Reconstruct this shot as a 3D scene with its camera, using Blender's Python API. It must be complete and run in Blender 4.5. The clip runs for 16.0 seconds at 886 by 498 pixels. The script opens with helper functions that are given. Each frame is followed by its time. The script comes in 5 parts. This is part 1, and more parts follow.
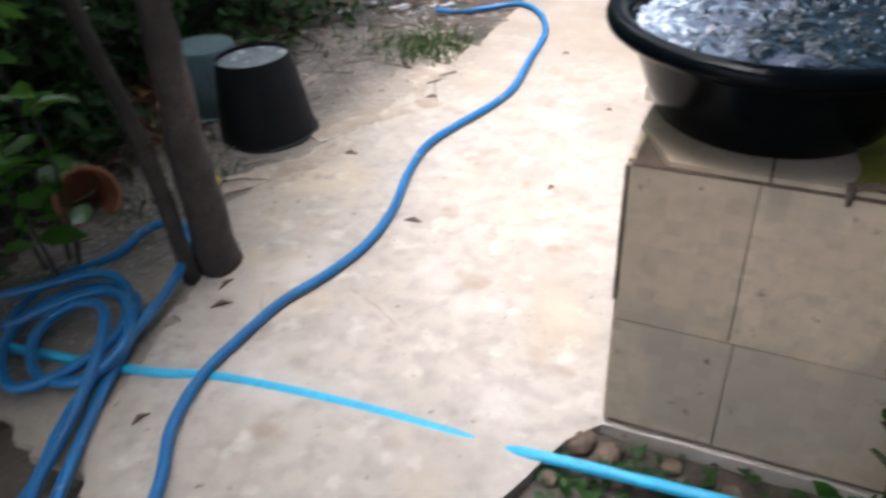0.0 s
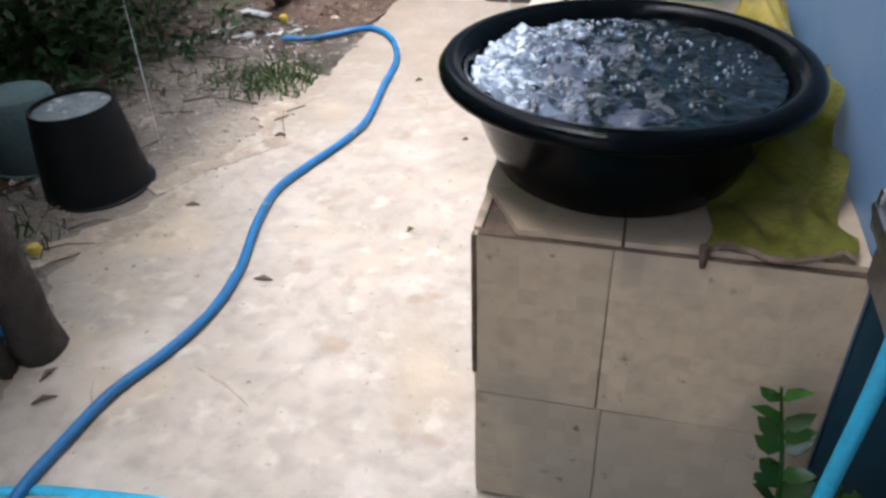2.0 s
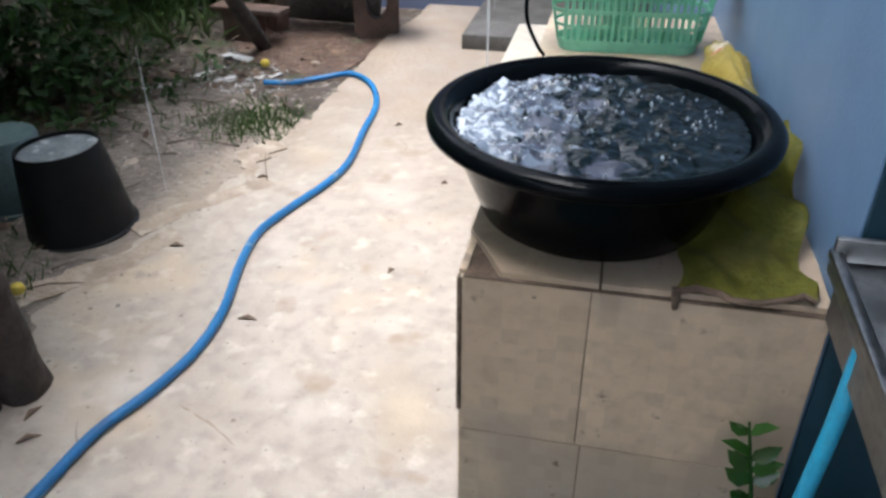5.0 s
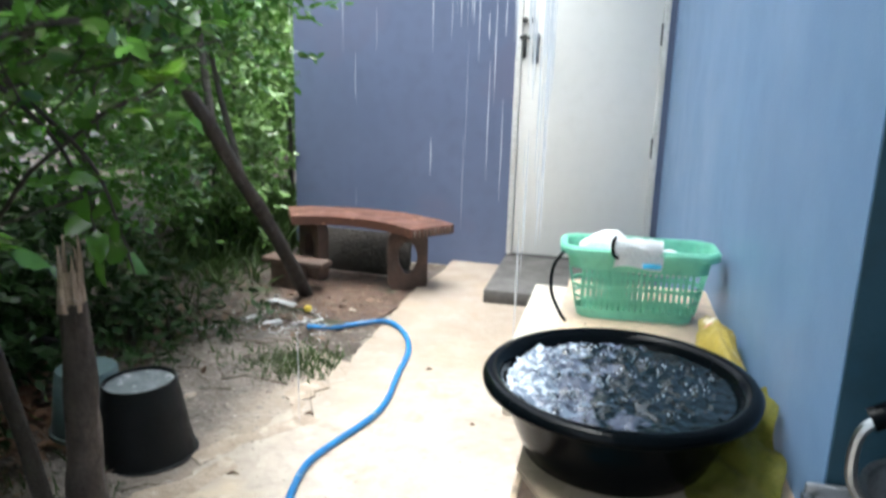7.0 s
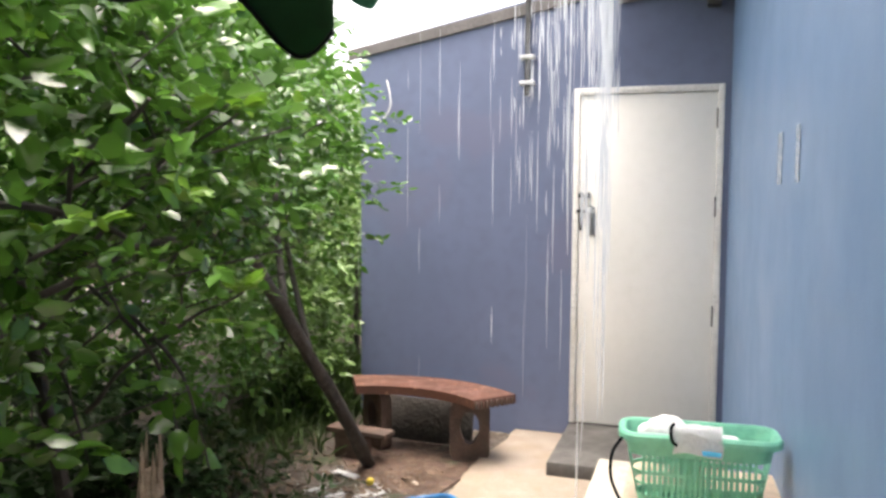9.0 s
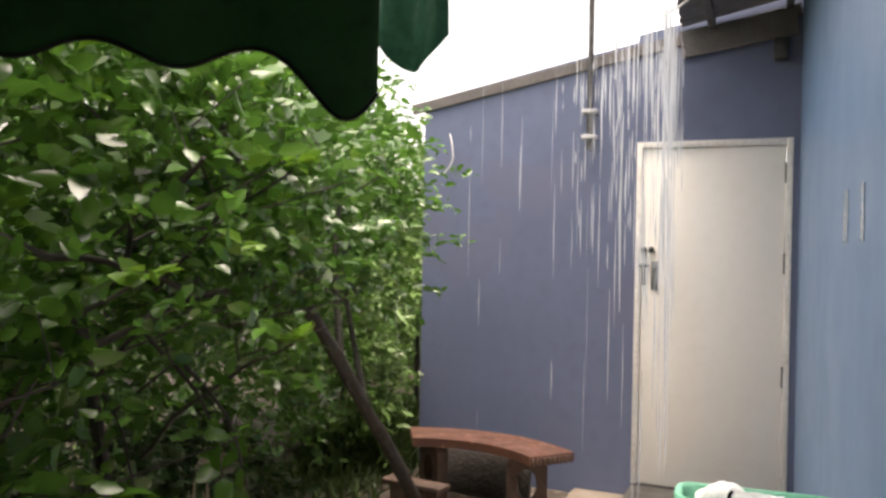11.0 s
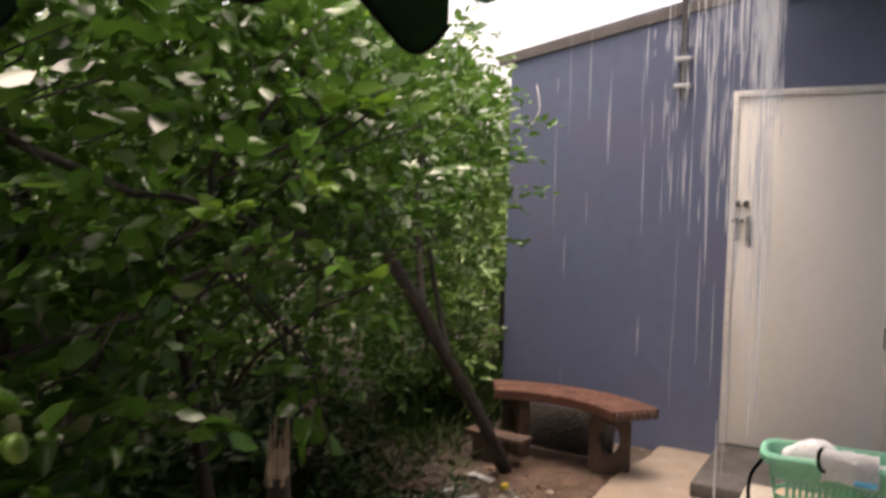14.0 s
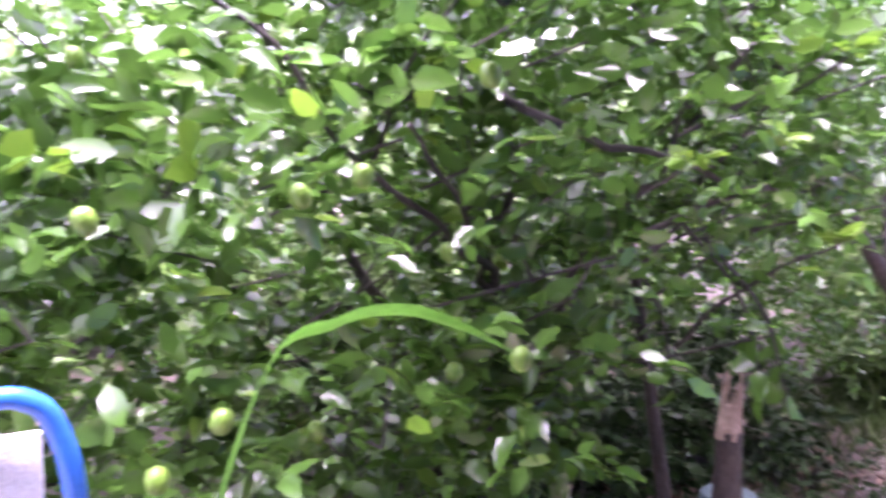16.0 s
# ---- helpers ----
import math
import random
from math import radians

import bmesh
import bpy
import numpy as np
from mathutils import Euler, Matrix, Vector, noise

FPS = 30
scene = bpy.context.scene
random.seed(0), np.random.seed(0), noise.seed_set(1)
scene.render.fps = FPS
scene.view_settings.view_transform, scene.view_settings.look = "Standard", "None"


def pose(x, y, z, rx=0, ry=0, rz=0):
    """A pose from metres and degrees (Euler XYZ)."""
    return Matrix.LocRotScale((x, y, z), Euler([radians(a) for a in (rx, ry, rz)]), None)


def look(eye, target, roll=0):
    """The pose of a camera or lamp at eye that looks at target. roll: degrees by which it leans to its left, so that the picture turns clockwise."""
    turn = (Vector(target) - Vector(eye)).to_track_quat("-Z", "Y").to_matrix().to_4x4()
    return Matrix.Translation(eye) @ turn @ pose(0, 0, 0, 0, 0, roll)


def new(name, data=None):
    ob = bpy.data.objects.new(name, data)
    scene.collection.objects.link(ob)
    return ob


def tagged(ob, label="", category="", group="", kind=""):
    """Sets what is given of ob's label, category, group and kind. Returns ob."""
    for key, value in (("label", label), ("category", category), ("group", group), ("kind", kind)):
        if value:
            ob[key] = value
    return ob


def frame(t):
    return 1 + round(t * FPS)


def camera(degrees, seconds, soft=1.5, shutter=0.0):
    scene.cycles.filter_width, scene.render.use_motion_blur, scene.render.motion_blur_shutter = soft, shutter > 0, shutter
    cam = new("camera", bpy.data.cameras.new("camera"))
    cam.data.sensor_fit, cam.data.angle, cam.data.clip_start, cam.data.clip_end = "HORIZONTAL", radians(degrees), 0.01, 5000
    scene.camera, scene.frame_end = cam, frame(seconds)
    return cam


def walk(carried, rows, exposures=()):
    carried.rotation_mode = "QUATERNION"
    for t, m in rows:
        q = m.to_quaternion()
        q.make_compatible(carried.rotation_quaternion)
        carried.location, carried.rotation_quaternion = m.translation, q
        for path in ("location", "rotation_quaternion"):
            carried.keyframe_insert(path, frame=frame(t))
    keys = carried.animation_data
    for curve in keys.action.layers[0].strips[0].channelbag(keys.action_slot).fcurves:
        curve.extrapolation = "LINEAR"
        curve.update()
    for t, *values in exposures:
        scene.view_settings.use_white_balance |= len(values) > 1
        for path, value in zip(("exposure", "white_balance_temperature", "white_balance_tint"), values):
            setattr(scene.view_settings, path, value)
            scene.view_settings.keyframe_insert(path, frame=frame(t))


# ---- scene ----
cam = camera(58.9, 16.0, soft=2.8, shutter=0.5)
PATH = [
    (0, (0.488, -0.115, 1.15), (-0.218, 1.366, 0.006), -3.2),
    (0.5, (0.512, 0.021, 1.151), (-0.042, 1.558, -0.002), -3.1),
    (1, (0.504, 0.073, 1.157), (0.044, 1.648, 0.014), -2.1),
    (1.5, (0.492, 0.069, 1.162), (0.052, 1.652, 0.02), -1.8),
    (2, (0.493, 0.063, 1.165), (0.066, 1.651, 0.026), -1.9),
    (2.5, (0.495, 0.067, 1.168), (0.077, 1.665, 0.04), -2.0),
    (3, (0.496, 0.07, 1.174), (0.088, 1.686, 0.069), -1.9),
    (5.5, (0.472, -0.041, 1.225), (0.103, 1.645, 0.215), -0.0),
    (6, (0.451, -0.122, 1.271), (0.069, 1.642, 0.412), 0.5),
    (6.5, (0.455, -0.217, 1.321), (0.043, 1.619, 0.646), 1.2),
    (7, (0.452, -0.315, 1.371), (0.018, 1.571, 0.865), 1.6),
    (7.5, (0.466, -0.367, 1.435), (-0.001, 1.54, 1.052), 1.1),
    (8, (0.477, -0.37, 1.473), (-0.026, 1.545, 1.189), 0.9),
    (8.5, (0.49, -0.381, 1.484), (-0.062, 1.531, 1.289), 0.7),
    (9, (0.49, -0.401, 1.495), (-0.122, 1.499, 1.366), 0.4),
    (11.5, (0.551, -0.384, 1.522), (-0.234, 1.454, 1.597), 1.7),
    (12, (0.557, -0.376, 1.541), (-0.195, 1.467, 1.729), 3.0),
    (12.5, (0.555, -0.375, 1.544), (-0.198, 1.46, 1.797), 3.5),
    (13, (0.548, -0.365, 1.533), (-0.248, 1.46, 1.718), 3.0),
    (13.5, (0.516, -0.325, 1.506), (-0.356, 1.474, 1.549), 2.1),
    (14, (0.56, -0.362, 1.472), (-0.417, 1.38, 1.359), 1.4),
    (14.5, (0.565, -0.378, 1.443), (-0.528, 1.282, 1.225), 0.7),
    (15, (0.566, -0.382, 1.437), (-0.71, 1.14, 1.202), 0.8),
    (15.5, (0.559, -0.41, 1.431), (-0.965, 0.866, 1.21), 0.7),
    (16, (0.547, -0.463, 1.434), (-1.167, 0.547, 1.227), 0.7),
]
EXPOSURES = [(0.0, 2.5, 6000, 12), (0.6, 2.42, 6000, 12), (3.0, 2.25, 6000, 12), (5.5, 2.27, 6050, 9), (6.5, 2.6, 6050, 4), (8.0, 2.8, 6200, 6), (8.5, 2.78, 6800, 11), (9.0, 2.7, 7100, 13),
             (11.5, 1.92, 7800, 17), (12.5, 1.3, 8000, 23), (13.5, 1.38, 8100, 21), (14.5, 2.3, 7900, 24), (15.0, 2.9, 8000, 24), (15.5, 3.55, 7200, 35), (16.0, 4.05, 6000, 58)]
walk(cam, [(t, look(eye, target, roll)) for t, eye, target, roll in PATH], EXPOSURES)

# ---- world and light ----
world = bpy.data.worlds.new("world")
scene.world = world
world.use_nodes = True
wn = world.node_tree
sky = wn.nodes.new("ShaderNodeTexSky")
sky.sky_type = "NISHITA"
sky.sun_disc = False
sky.sun_elevation, sky.sun_rotation = radians(85.5), radians(205)
sky.air_density, sky.dust_density, sky.ozone_density = 1.0, 6.0, 1.0
pale = wn.nodes.new("ShaderNodeHueSaturation")
pale.inputs["Saturation"].default_value = 0.35
wn.links.new(sky.outputs[0], pale.inputs["Color"])
wn.links.new(pale.outputs[0], wn.nodes["Background"].inputs[0])
wn.nodes["Background"].inputs[1].default_value = 0.15
sun = new("sun", bpy.data.lights.new("sun", "SUN"))
sun.data.energy, sun.data.angle, sun.data.color = 0.7, radians(45), (1.0, 0.97, 0.92)
sun.matrix_world = look((-0.2, -0.43, 6.0), (0, 0, 0))


# ---- materials ----
def mat(name, c1, c2=None, scale=8.0, rough=0.6, rough2=None, metal=0.0, bump=0.0, bscale=60.0, spots=None, spec=0.5,
        per="", trans=0.0, detail=6.0, grain=0.8, weave=0.0, cracks=None, film=None):
    """Two colours mixed by coarse and fine noise, with fine relief; spots = (colour, scale, amount)."""
    m = bpy.data.materials.new(name)
    m.use_nodes = True
    nt = m.node_tree
    N, L = nt.nodes, nt.links
    b = N["Principled BSDF"]
    co = N.new("ShaderNodeTexCoord").outputs["Object"]
    geo = N.new("ShaderNodeNewGeometry")

    def noise_of(s, d=detail):
        n = N.new("ShaderNodeTexNoise")
        n.inputs["Scale"].default_value, n.inputs["Detail"].default_value = s, d
        L.new(co, n.inputs["Vector"])
        return n.outputs["Fac"]

    def mix(f, a, c):
        x = N.new("ShaderNodeMix")
        x.data_type = "RGBA"
        for sock, v in ((x.inputs[0], f), (x.inputs[6], a), (x.inputs[7], c)):
            if hasattr(v, "links"):
                L.new(v, sock)
            else:
                sock.default_value = v if isinstance(v, float) else (*v, 1)
        return x.outputs[2]

    def ramp(f, lo, hi, top=1.0):
        r = N.new("ShaderNodeMapRange")
        r.inputs[1].default_value, r.inputs[2].default_value, r.inputs[4].default_value = lo, hi, top
        L.new(f, r.inputs[0])
        return r.outputs[0]

    c2 = c2 or tuple(v * 0.75 for v in c1)
    coarse = noise_of(scale)
    col = mix(ramp(coarse, 0.35, 0.65), c1, c2)
    fine = noise_of(scale * 9)
    col = mix(ramp(fine, 0.45, 0.8), col, tuple(v * grain for v in c2))
    if per:
        src = geo.outputs["Random Per Island"] if per == "island" else N.new("ShaderNodeObjectInfo").outputs["Random"]
        col = mix(ramp(src, 0.0, 1.3), col, tuple(v * 0.55 for v in c1))
    for s in (spots or ()):
        f = ramp(noise_of(s[1], 3.0), 1.0 - s[2], 1.0 - s[2] + (s[3] if len(s) > 3 else 0.08))
        col = mix(f, col, s[0])
    if weave:
        snap = N.new("ShaderNodeVectorMath")
        snap.operation = "SNAP"
        snap.inputs[1].default_value = (weave, weave, weave)
        L.new(co, snap.inputs[0])
        cell = N.new("ShaderNodeTexWhiteNoise")
        L.new(snap.outputs[0], cell.inputs["Vector"])
        col = mix(ramp(cell.outputs["Value"], -0.2, 4.6), col, tuple(v * 0.3 for v in c1))
    if film:
        sep = N.new("ShaderNodeSeparateXYZ")
        L.new(co, sep.inputs[0])
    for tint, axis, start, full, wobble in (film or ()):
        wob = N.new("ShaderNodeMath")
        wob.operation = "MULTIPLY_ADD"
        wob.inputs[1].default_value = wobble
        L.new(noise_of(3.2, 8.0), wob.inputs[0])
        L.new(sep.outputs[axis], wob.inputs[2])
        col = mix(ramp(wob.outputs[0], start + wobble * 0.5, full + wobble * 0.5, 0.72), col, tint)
    if cracks:
        warp = N.new("ShaderNodeTexNoise")
        warp.inputs["Scale"].default_value = 4.0
        L.new(co, warp.inputs["Vector"])
        add = N.new("ShaderNodeVectorMath")
        add.operation = "MULTIPLY_ADD"
        add.inputs[1].default_value = (0.2, 0.2, 0.2)
        L.new(warp.outputs["Color"], add.inputs[0])
        L.new(co, add.inputs[2])
        vor = N.new("ShaderNodeTexVoronoi")
        vor.feature = "DISTANCE_TO_EDGE"
        vor.inputs["Scale"].default_value = cracks[1]
        L.new(add.outputs[0], vor.inputs["Vector"])
        line = N.new("ShaderNodeMath")
        line.operation = "MULTIPLY"
        L.new(ramp(vor.outputs["Distance"], cracks[2], 0.0), line.inputs[0])
        L.new(ramp(noise_of(2.6, 2.0), 0.58, 0.66), line.inputs[1])
        col = mix(line.outputs[0], col, cracks[0])
    L.new(col, b.inputs["Base Color"])
    b.inputs["Metallic"].default_value = metal
    b.inputs["Specular IOR Level"].default_value = spec
    if rough2 is None:
        rough2 = min(1.0, rough + 0.15)
    rr = N.new("ShaderNodeMapRange")
    rr.inputs[1].default_value, rr.inputs[2].default_value = 0.35, 0.65
    rr.inputs[3].default_value, rr.inputs[4].default_value = rough, rough2
    L.new(noise_of(scale * 1.7), rr.inputs[0])
    L.new(rr.outputs[0], b.inputs["Roughness"])
    if bump:
        bp = N.new("ShaderNodeBump")
        bp.inputs["Strength"].default_value, bp.inputs["Distance"].default_value = bump, 0.01
        L.new(noise_of(bscale), bp.inputs["Height"])
        L.new(bp.outputs[0], b.inputs["Normal"])
    if trans:
        tr = N.new("ShaderNodeBsdfTranslucent")
        bright = N.new("ShaderNodeBrightContrast")
        L.new(col, bright.inputs[0])
        L.new(bright.outputs[0], tr.inputs[0])
        mx = N.new("ShaderNodeMixShader")
        mx.inputs[0].default_value = trans
        L.new(b.outputs[0], mx.inputs[1])
        L.new(tr.outputs[0], mx.inputs[2])
        L.new(mx.outputs[0], N["Material Output"].inputs[0])
    return m


M_soil = mat("soil", (0.08, 0.06, 0.045), (0.04, 0.03, 0.022), 3.0, 0.45, 0.9, bump=1.0, bscale=45,
             spots=[((0.17, 0.145, 0.12), 14, 0.40), ((0.03, 0.05, 0.015), 2.0, 0.42)])
M_concrete = mat("wet_concrete", (0.425, 0.368, 0.316), (0.35, 0.303, 0.256), 2.2, 0.35, 0.65, bump=0.45, bscale=38,
                 spots=[((0.36, 0.295, 0.225), 1.2, 0.45), ((0.42, 0.345, 0.265), 2.3, 0.45), ((0.30, 0.255, 0.21), 3.7, 0.43, 0.2), ((0.26, 0.225, 0.185), 9, 0.37, 0.14), ((0.545, 0.493, 0.437), 3.1, 0.46, 0.22), ((0.53, 0.48, 0.42), 13, 0.42, 0.2), ((0.17, 0.14, 0.11), 37, 0.33), ((0.11, 0.09, 0.07), 85, 0.30), ((0.30, 0.235, 0.175), 5.3, 0.38)],
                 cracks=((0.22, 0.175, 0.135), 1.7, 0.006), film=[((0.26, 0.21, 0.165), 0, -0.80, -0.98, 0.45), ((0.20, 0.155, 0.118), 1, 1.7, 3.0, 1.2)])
M_ledge = mat("cream_concrete", (0.50, 0.46, 0.39), (0.44, 0.40, 0.335), 3.0, 0.35, 0.55, bump=0.25, bscale=45,
              spots=[((0.36, 0.31, 0.25), 5, 0.38), ((0.22, 0.18, 0.14), 22, 0.32)])
M_mud = mat("sandy_mud", (0.185, 0.155, 0.13), (0.115, 0.095, 0.08), 5, 0.3, 0.7, bump=1.0, bscale=40,
            spots=[((0.27, 0.225, 0.185), 3.0, 0.38, 0.15), ((0.075, 0.07, 0.055), 9, 0.40), ((0.40, 0.36, 0.32), 40, 0.36), ((0.05, 0.04, 0.03), 60, 0.36)],
            film=[((0.33, 0.27, 0.215), 0, -0.95, -0.80, 0.4)])
M_red_soil = mat("reddish_soil", (0.12, 0.073, 0.053), (0.06, 0.037, 0.028), 9, 0.3, 0.7, bump=1.0, bscale=50, spots=[((0.22, 0.15, 0.115), 22, 0.40, 0.12), ((0.05, 0.032, 0.024), 15, 0.40)])
M_silt = mat("brown_silt", (0.36, 0.29, 0.225), (0.27, 0.215, 0.165), 9, 0.4, 0.7, bump=0.6, bscale=60, spots=[((0.43, 0.365, 0.305), 14, 0.47, 0.15)])
M_gravel = mat("mixed_gravel", (0.34, 0.30, 0.265), (0.19, 0.16, 0.135), 30, 0.3, 0.6, bump=0.3, per="island")
M_twig = mat("dead_twig", (0.15, 0.11, 0.08), (0.07, 0.05, 0.038), 20, 0.5, 0.8, per="island")
M_step = mat("dark_wet_concrete", (0.10, 0.095, 0.09), (0.06, 0.056, 0.052), 5, 0.4, 0.6, bump=0.4, bscale=50)
M_wall = mat("blue_paint", (0.175, 0.285, 0.45), (0.16, 0.265, 0.425), 1.3, 0.4, 0.55, bump=0.1, bscale=120, grain=0.95,
             spots=[((0.185, 0.285, 0.43), 2.0, 0.4, 0.2), ((0.145, 0.245, 0.40), 0.9, 0.46, 0.25)])
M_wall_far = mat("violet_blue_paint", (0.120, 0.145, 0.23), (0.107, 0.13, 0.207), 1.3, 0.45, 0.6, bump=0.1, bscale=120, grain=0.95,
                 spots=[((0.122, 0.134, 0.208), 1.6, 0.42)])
# Teal paint with the shade under the roof put into its colour.
M_wall_dark = mat("shaded_teal_paint", (0.010, 0.048, 0.078), (0.008, 0.04, 0.065), 2.0, 0.5, 0.65, bump=0.15, bscale=120)
M_door = mat("cream_door_paint", (0.80, 0.77, 0.72), (0.78, 0.75, 0.69), 1.5, 0.35, 0.45, bump=0.03, bscale=90, grain=0.97)
M_frame = mat("white_frame_paint", (0.76, 0.74, 0.70), (0.66, 0.63, 0.58), 6, 0.45, bump=0.1)
M_steel = mat("brushed_steel", (0.38, 0.39, 0.40), (0.28, 0.29, 0.30), 9, 0.3, 0.5, metal=1.0, bump=0.05, bscale=200)
M_iron = mat("dark_iron", (0.10, 0.10, 0.10), (0.06, 0.055, 0.05), 20, 0.4, 0.6, metal=0.8)
M_galv = mat("galvanised_metal", (0.35, 0.36, 0.37), (0.25, 0.25, 0.26), 20, 0.35, 0.5, metal=0.7)
M_tile = mat("beige_tile", (0.66, 0.515, 0.37), (0.58, 0.45, 0.32), 5, 0.35, 0.55, bump=0.08, bscale=70, per="object", weave=0.028,
             spots=[((0.40, 0.325, 0.25), 3.0, 0.47), ((0.27, 0.22, 0.17), 9, 0.36), ((0.10, 0.075, 0.05), 26, 0.32), ((0.06, 0.045, 0.03), 60, 0.31)])
M_grout = mat("dirty_mortar", (0.17, 0.12, 0.085), (0.075, 0.05, 0.035), 18, 0.8, bump=0.6, bscale=80)
M_black = mat("black_plastic", (0.0014, 0.0022, 0.003), (0.002, 0.003, 0.004), 8, 0.09, 0.2, bump=0.05, bscale=100, spec=0.06)
M_black_dull = mat("weathered_black_plastic", (0.006, 0.007, 0.008), (0.009, 0.010, 0.011), 10, 0.35, 0.55, bump=0.15, bscale=60, spec=0.14)
M_bucket_bottom = mat("wet_grey_plastic", (0.30, 0.32, 0.34), (0.16, 0.18, 0.20), 14, 0.12, 0.3, bump=0.2, bscale=40)
M_grey_bucket = mat("grey_green_plastic", (0.12, 0.18, 0.19), (0.085, 0.13, 0.14), 7, 0.35, 0.5)
M_hose = mat("blue_hose_rubber", (0.008, 0.14, 0.35), (0.012, 0.115, 0.29), 14, 0.3, 0.5, spots=[((0.10, 0.20, 0.32), 30, 0.36)])
M_pipe = mat("pale_blue_pvc", (0.03, 0.42, 0.68), (0.04, 0.36, 0.58), 10, 0.35, 0.5)
M_mint = mat("mint_plastic", (0.26, 0.67, 0.48), (0.22, 0.61, 0.44), 4, 0.3, 0.4, trans=0.2)
M_cloth_white = mat("white_cloth", (0.86, 0.86, 0.86), (0.78, 0.79, 0.81), 16, 0.8, bump=0.3, bscale=200)
M_cloth_blue = mat("blue_printed_cloth", (0.05, 0.42, 0.75), (0.10, 0.52, 0.80), 20, 0.7)
M_sack = mat("olive_yellow_cloth", (0.25, 0.245, 0.03), (0.18, 0.18, 0.022), 6, 0.55, 0.75, bump=0.4, bscale=120,
             spots=[((0.30, 0.27, 0.06), 5, 0.36)])
M_sack2 = mat("yellow_printed_sack", (0.40, 0.30, 0.05), (0.30, 0.23, 0.04), 9, 0.45, 0.6, bump=0.3, bscale=60,
              spots=[((0.62, 0.55, 0.44), 12, 0.40), ((0.45, 0.10, 0.05), 15, 0.33)])
M_wood = mat("weathered_wood", (0.05, 0.038, 0.032), (0.028, 0.022, 0.019), 9, 0.6, 0.85, bump=0.9, bscale=38)
M_wood_pale = mat("split_pale_wood", (0.50, 0.39, 0.31), (0.32, 0.24, 0.18), 22, 0.7, bump=0.8, bscale=60)
M_bark = mat("dark_bark", (0.04, 0.033, 0.027), (0.025, 0.021, 0.018), 12, 0.7, 0.9, bump=1.0, bscale=50)
M_bench = mat("red_brown_terrazzo", (0.115, 0.05, 0.033), (0.08, 0.036, 0.025), 7, 0.3, 0.5, bump=0.3, bscale=70,
              spots=[((0.30, 0.17, 0.11), 22, 0.38)])
M_bench_leg = mat("brown_cast_concrete", (0.105, 0.062, 0.045), (0.06, 0.038, 0.029), 9, 0.5, 0.8, bump=0.5, bscale=50)
M_leaf = mat("lime_leaf", (0.098, 0.24, 0.034), (0.048, 0.13, 0.02), 3.0, 0.12, 0.3, per="island", trans=0.36, spec=0.7)
# Darker leaf copy for low plants: the shade is in the colour.
M_leaf_shade = mat("shade_green_leaf", (0.032, 0.075, 0.018), (0.018, 0.045, 0.011), 3.0, 0.3, 0.5, per="island", trans=0.12, spec=0.2)
M_shoot = mat("glossy_shoot_leaf", (0.035, 0.105, 0.018), (0.02, 0.065, 0.012), 6.0, 0.16, 0.3, per="island", trans=0.15)
M_leaf_young = mat("young_lime_leaf", (0.18, 0.36, 0.03), (0.13, 0.29, 0.03), 4.0, 0.3, 0.42, per="island", trans=0.35)
M_leaf_far = mat("far_foliage", (0.15, 0.27, 0.06), (0.09, 0.18, 0.04), 1.0, 0.35, 0.55, per="island", trans=0.25)
M_grass = mat("grass_blade", (0.075, 0.13, 0.03), (0.045, 0.085, 0.02), 5, 0.4, per="island", trans=0.2)
M_blade = mat("strap_leaf", (0.13, 0.33, 0.05), (0.10, 0.27, 0.04), 8, 0.3, 0.4, trans=0.3)
M_dry = mat("dry_leaf_litter", (0.17, 0.105, 0.065), (0.10, 0.065, 0.042), 6, 0.5, 0.8, per="island")
M_russet = mat("russet_dead_leaf", (0.22, 0.11, 0.06), (0.12, 0.06, 0.035), 8, 0.3, 0.6, per="island")
M_lime = mat("lime_peel", (0.13, 0.25, 0.032), (0.10, 0.20, 0.025), 12, 0.3, 0.4, bump=0.2, bscale=160)
M_yellow = mat("yellow_fruit_peel", (0.65, 0.48, 0.05), (0.5, 0.4, 0.06), 20, 0.4)
M_canopy = mat("green_canopy_cloth", (0.005, 0.07, 0.016), (0.004, 0.05, 0.012), 4, 0.6, 0.8, bump=0.25, bscale=300, trans=0.07)
# Same canopy cloth, opaque, with the valance's shade put into a darker green.
M_valance = mat("shaded_canopy_cloth", (0.005, 0.052, 0.013), (0.004, 0.04, 0.01), 4, 0.6, 0.8, bump=0.25, bscale=300, spec=0.3)
# Wet canopy cloth, lightened in colour as if lit by the sky.
M_canopy_lit = mat("wet_lit_canopy_cloth", (0.035, 0.13, 0.08), (0.022, 0.09, 0.055), 6, 0.12, 0.3, bump=0.3, bscale=60, trans=0.25, spec=0.7)
M_roof = mat("dark_roof_sheet", (0.17, 0.17, 0.185), (0.12, 0.12, 0.135), 5, 0.5, 0.7, bump=0.1)
M_purlin = mat("steel_purlin", (0.16, 0.16, 0.17), (0.11, 0.10, 0.10), 8, 0.5, metal=0.3)
M_fascia = mat("grey_brown_board", (0.15, 0.135, 0.13), (0.11, 0.10, 0.095), 6, 0.6, 0.8, bump=0.3)
M_wire = mat("white_cable_sheath", (0.62, 0.62, 0.62), (0.5, 0.5, 0.5), 20, 0.4)
M_white_scrap = mat("white_plastic_scrap", (0.62, 0.64, 0.66), (0.42, 0.42, 0.42), 20, 0.3, 0.5)
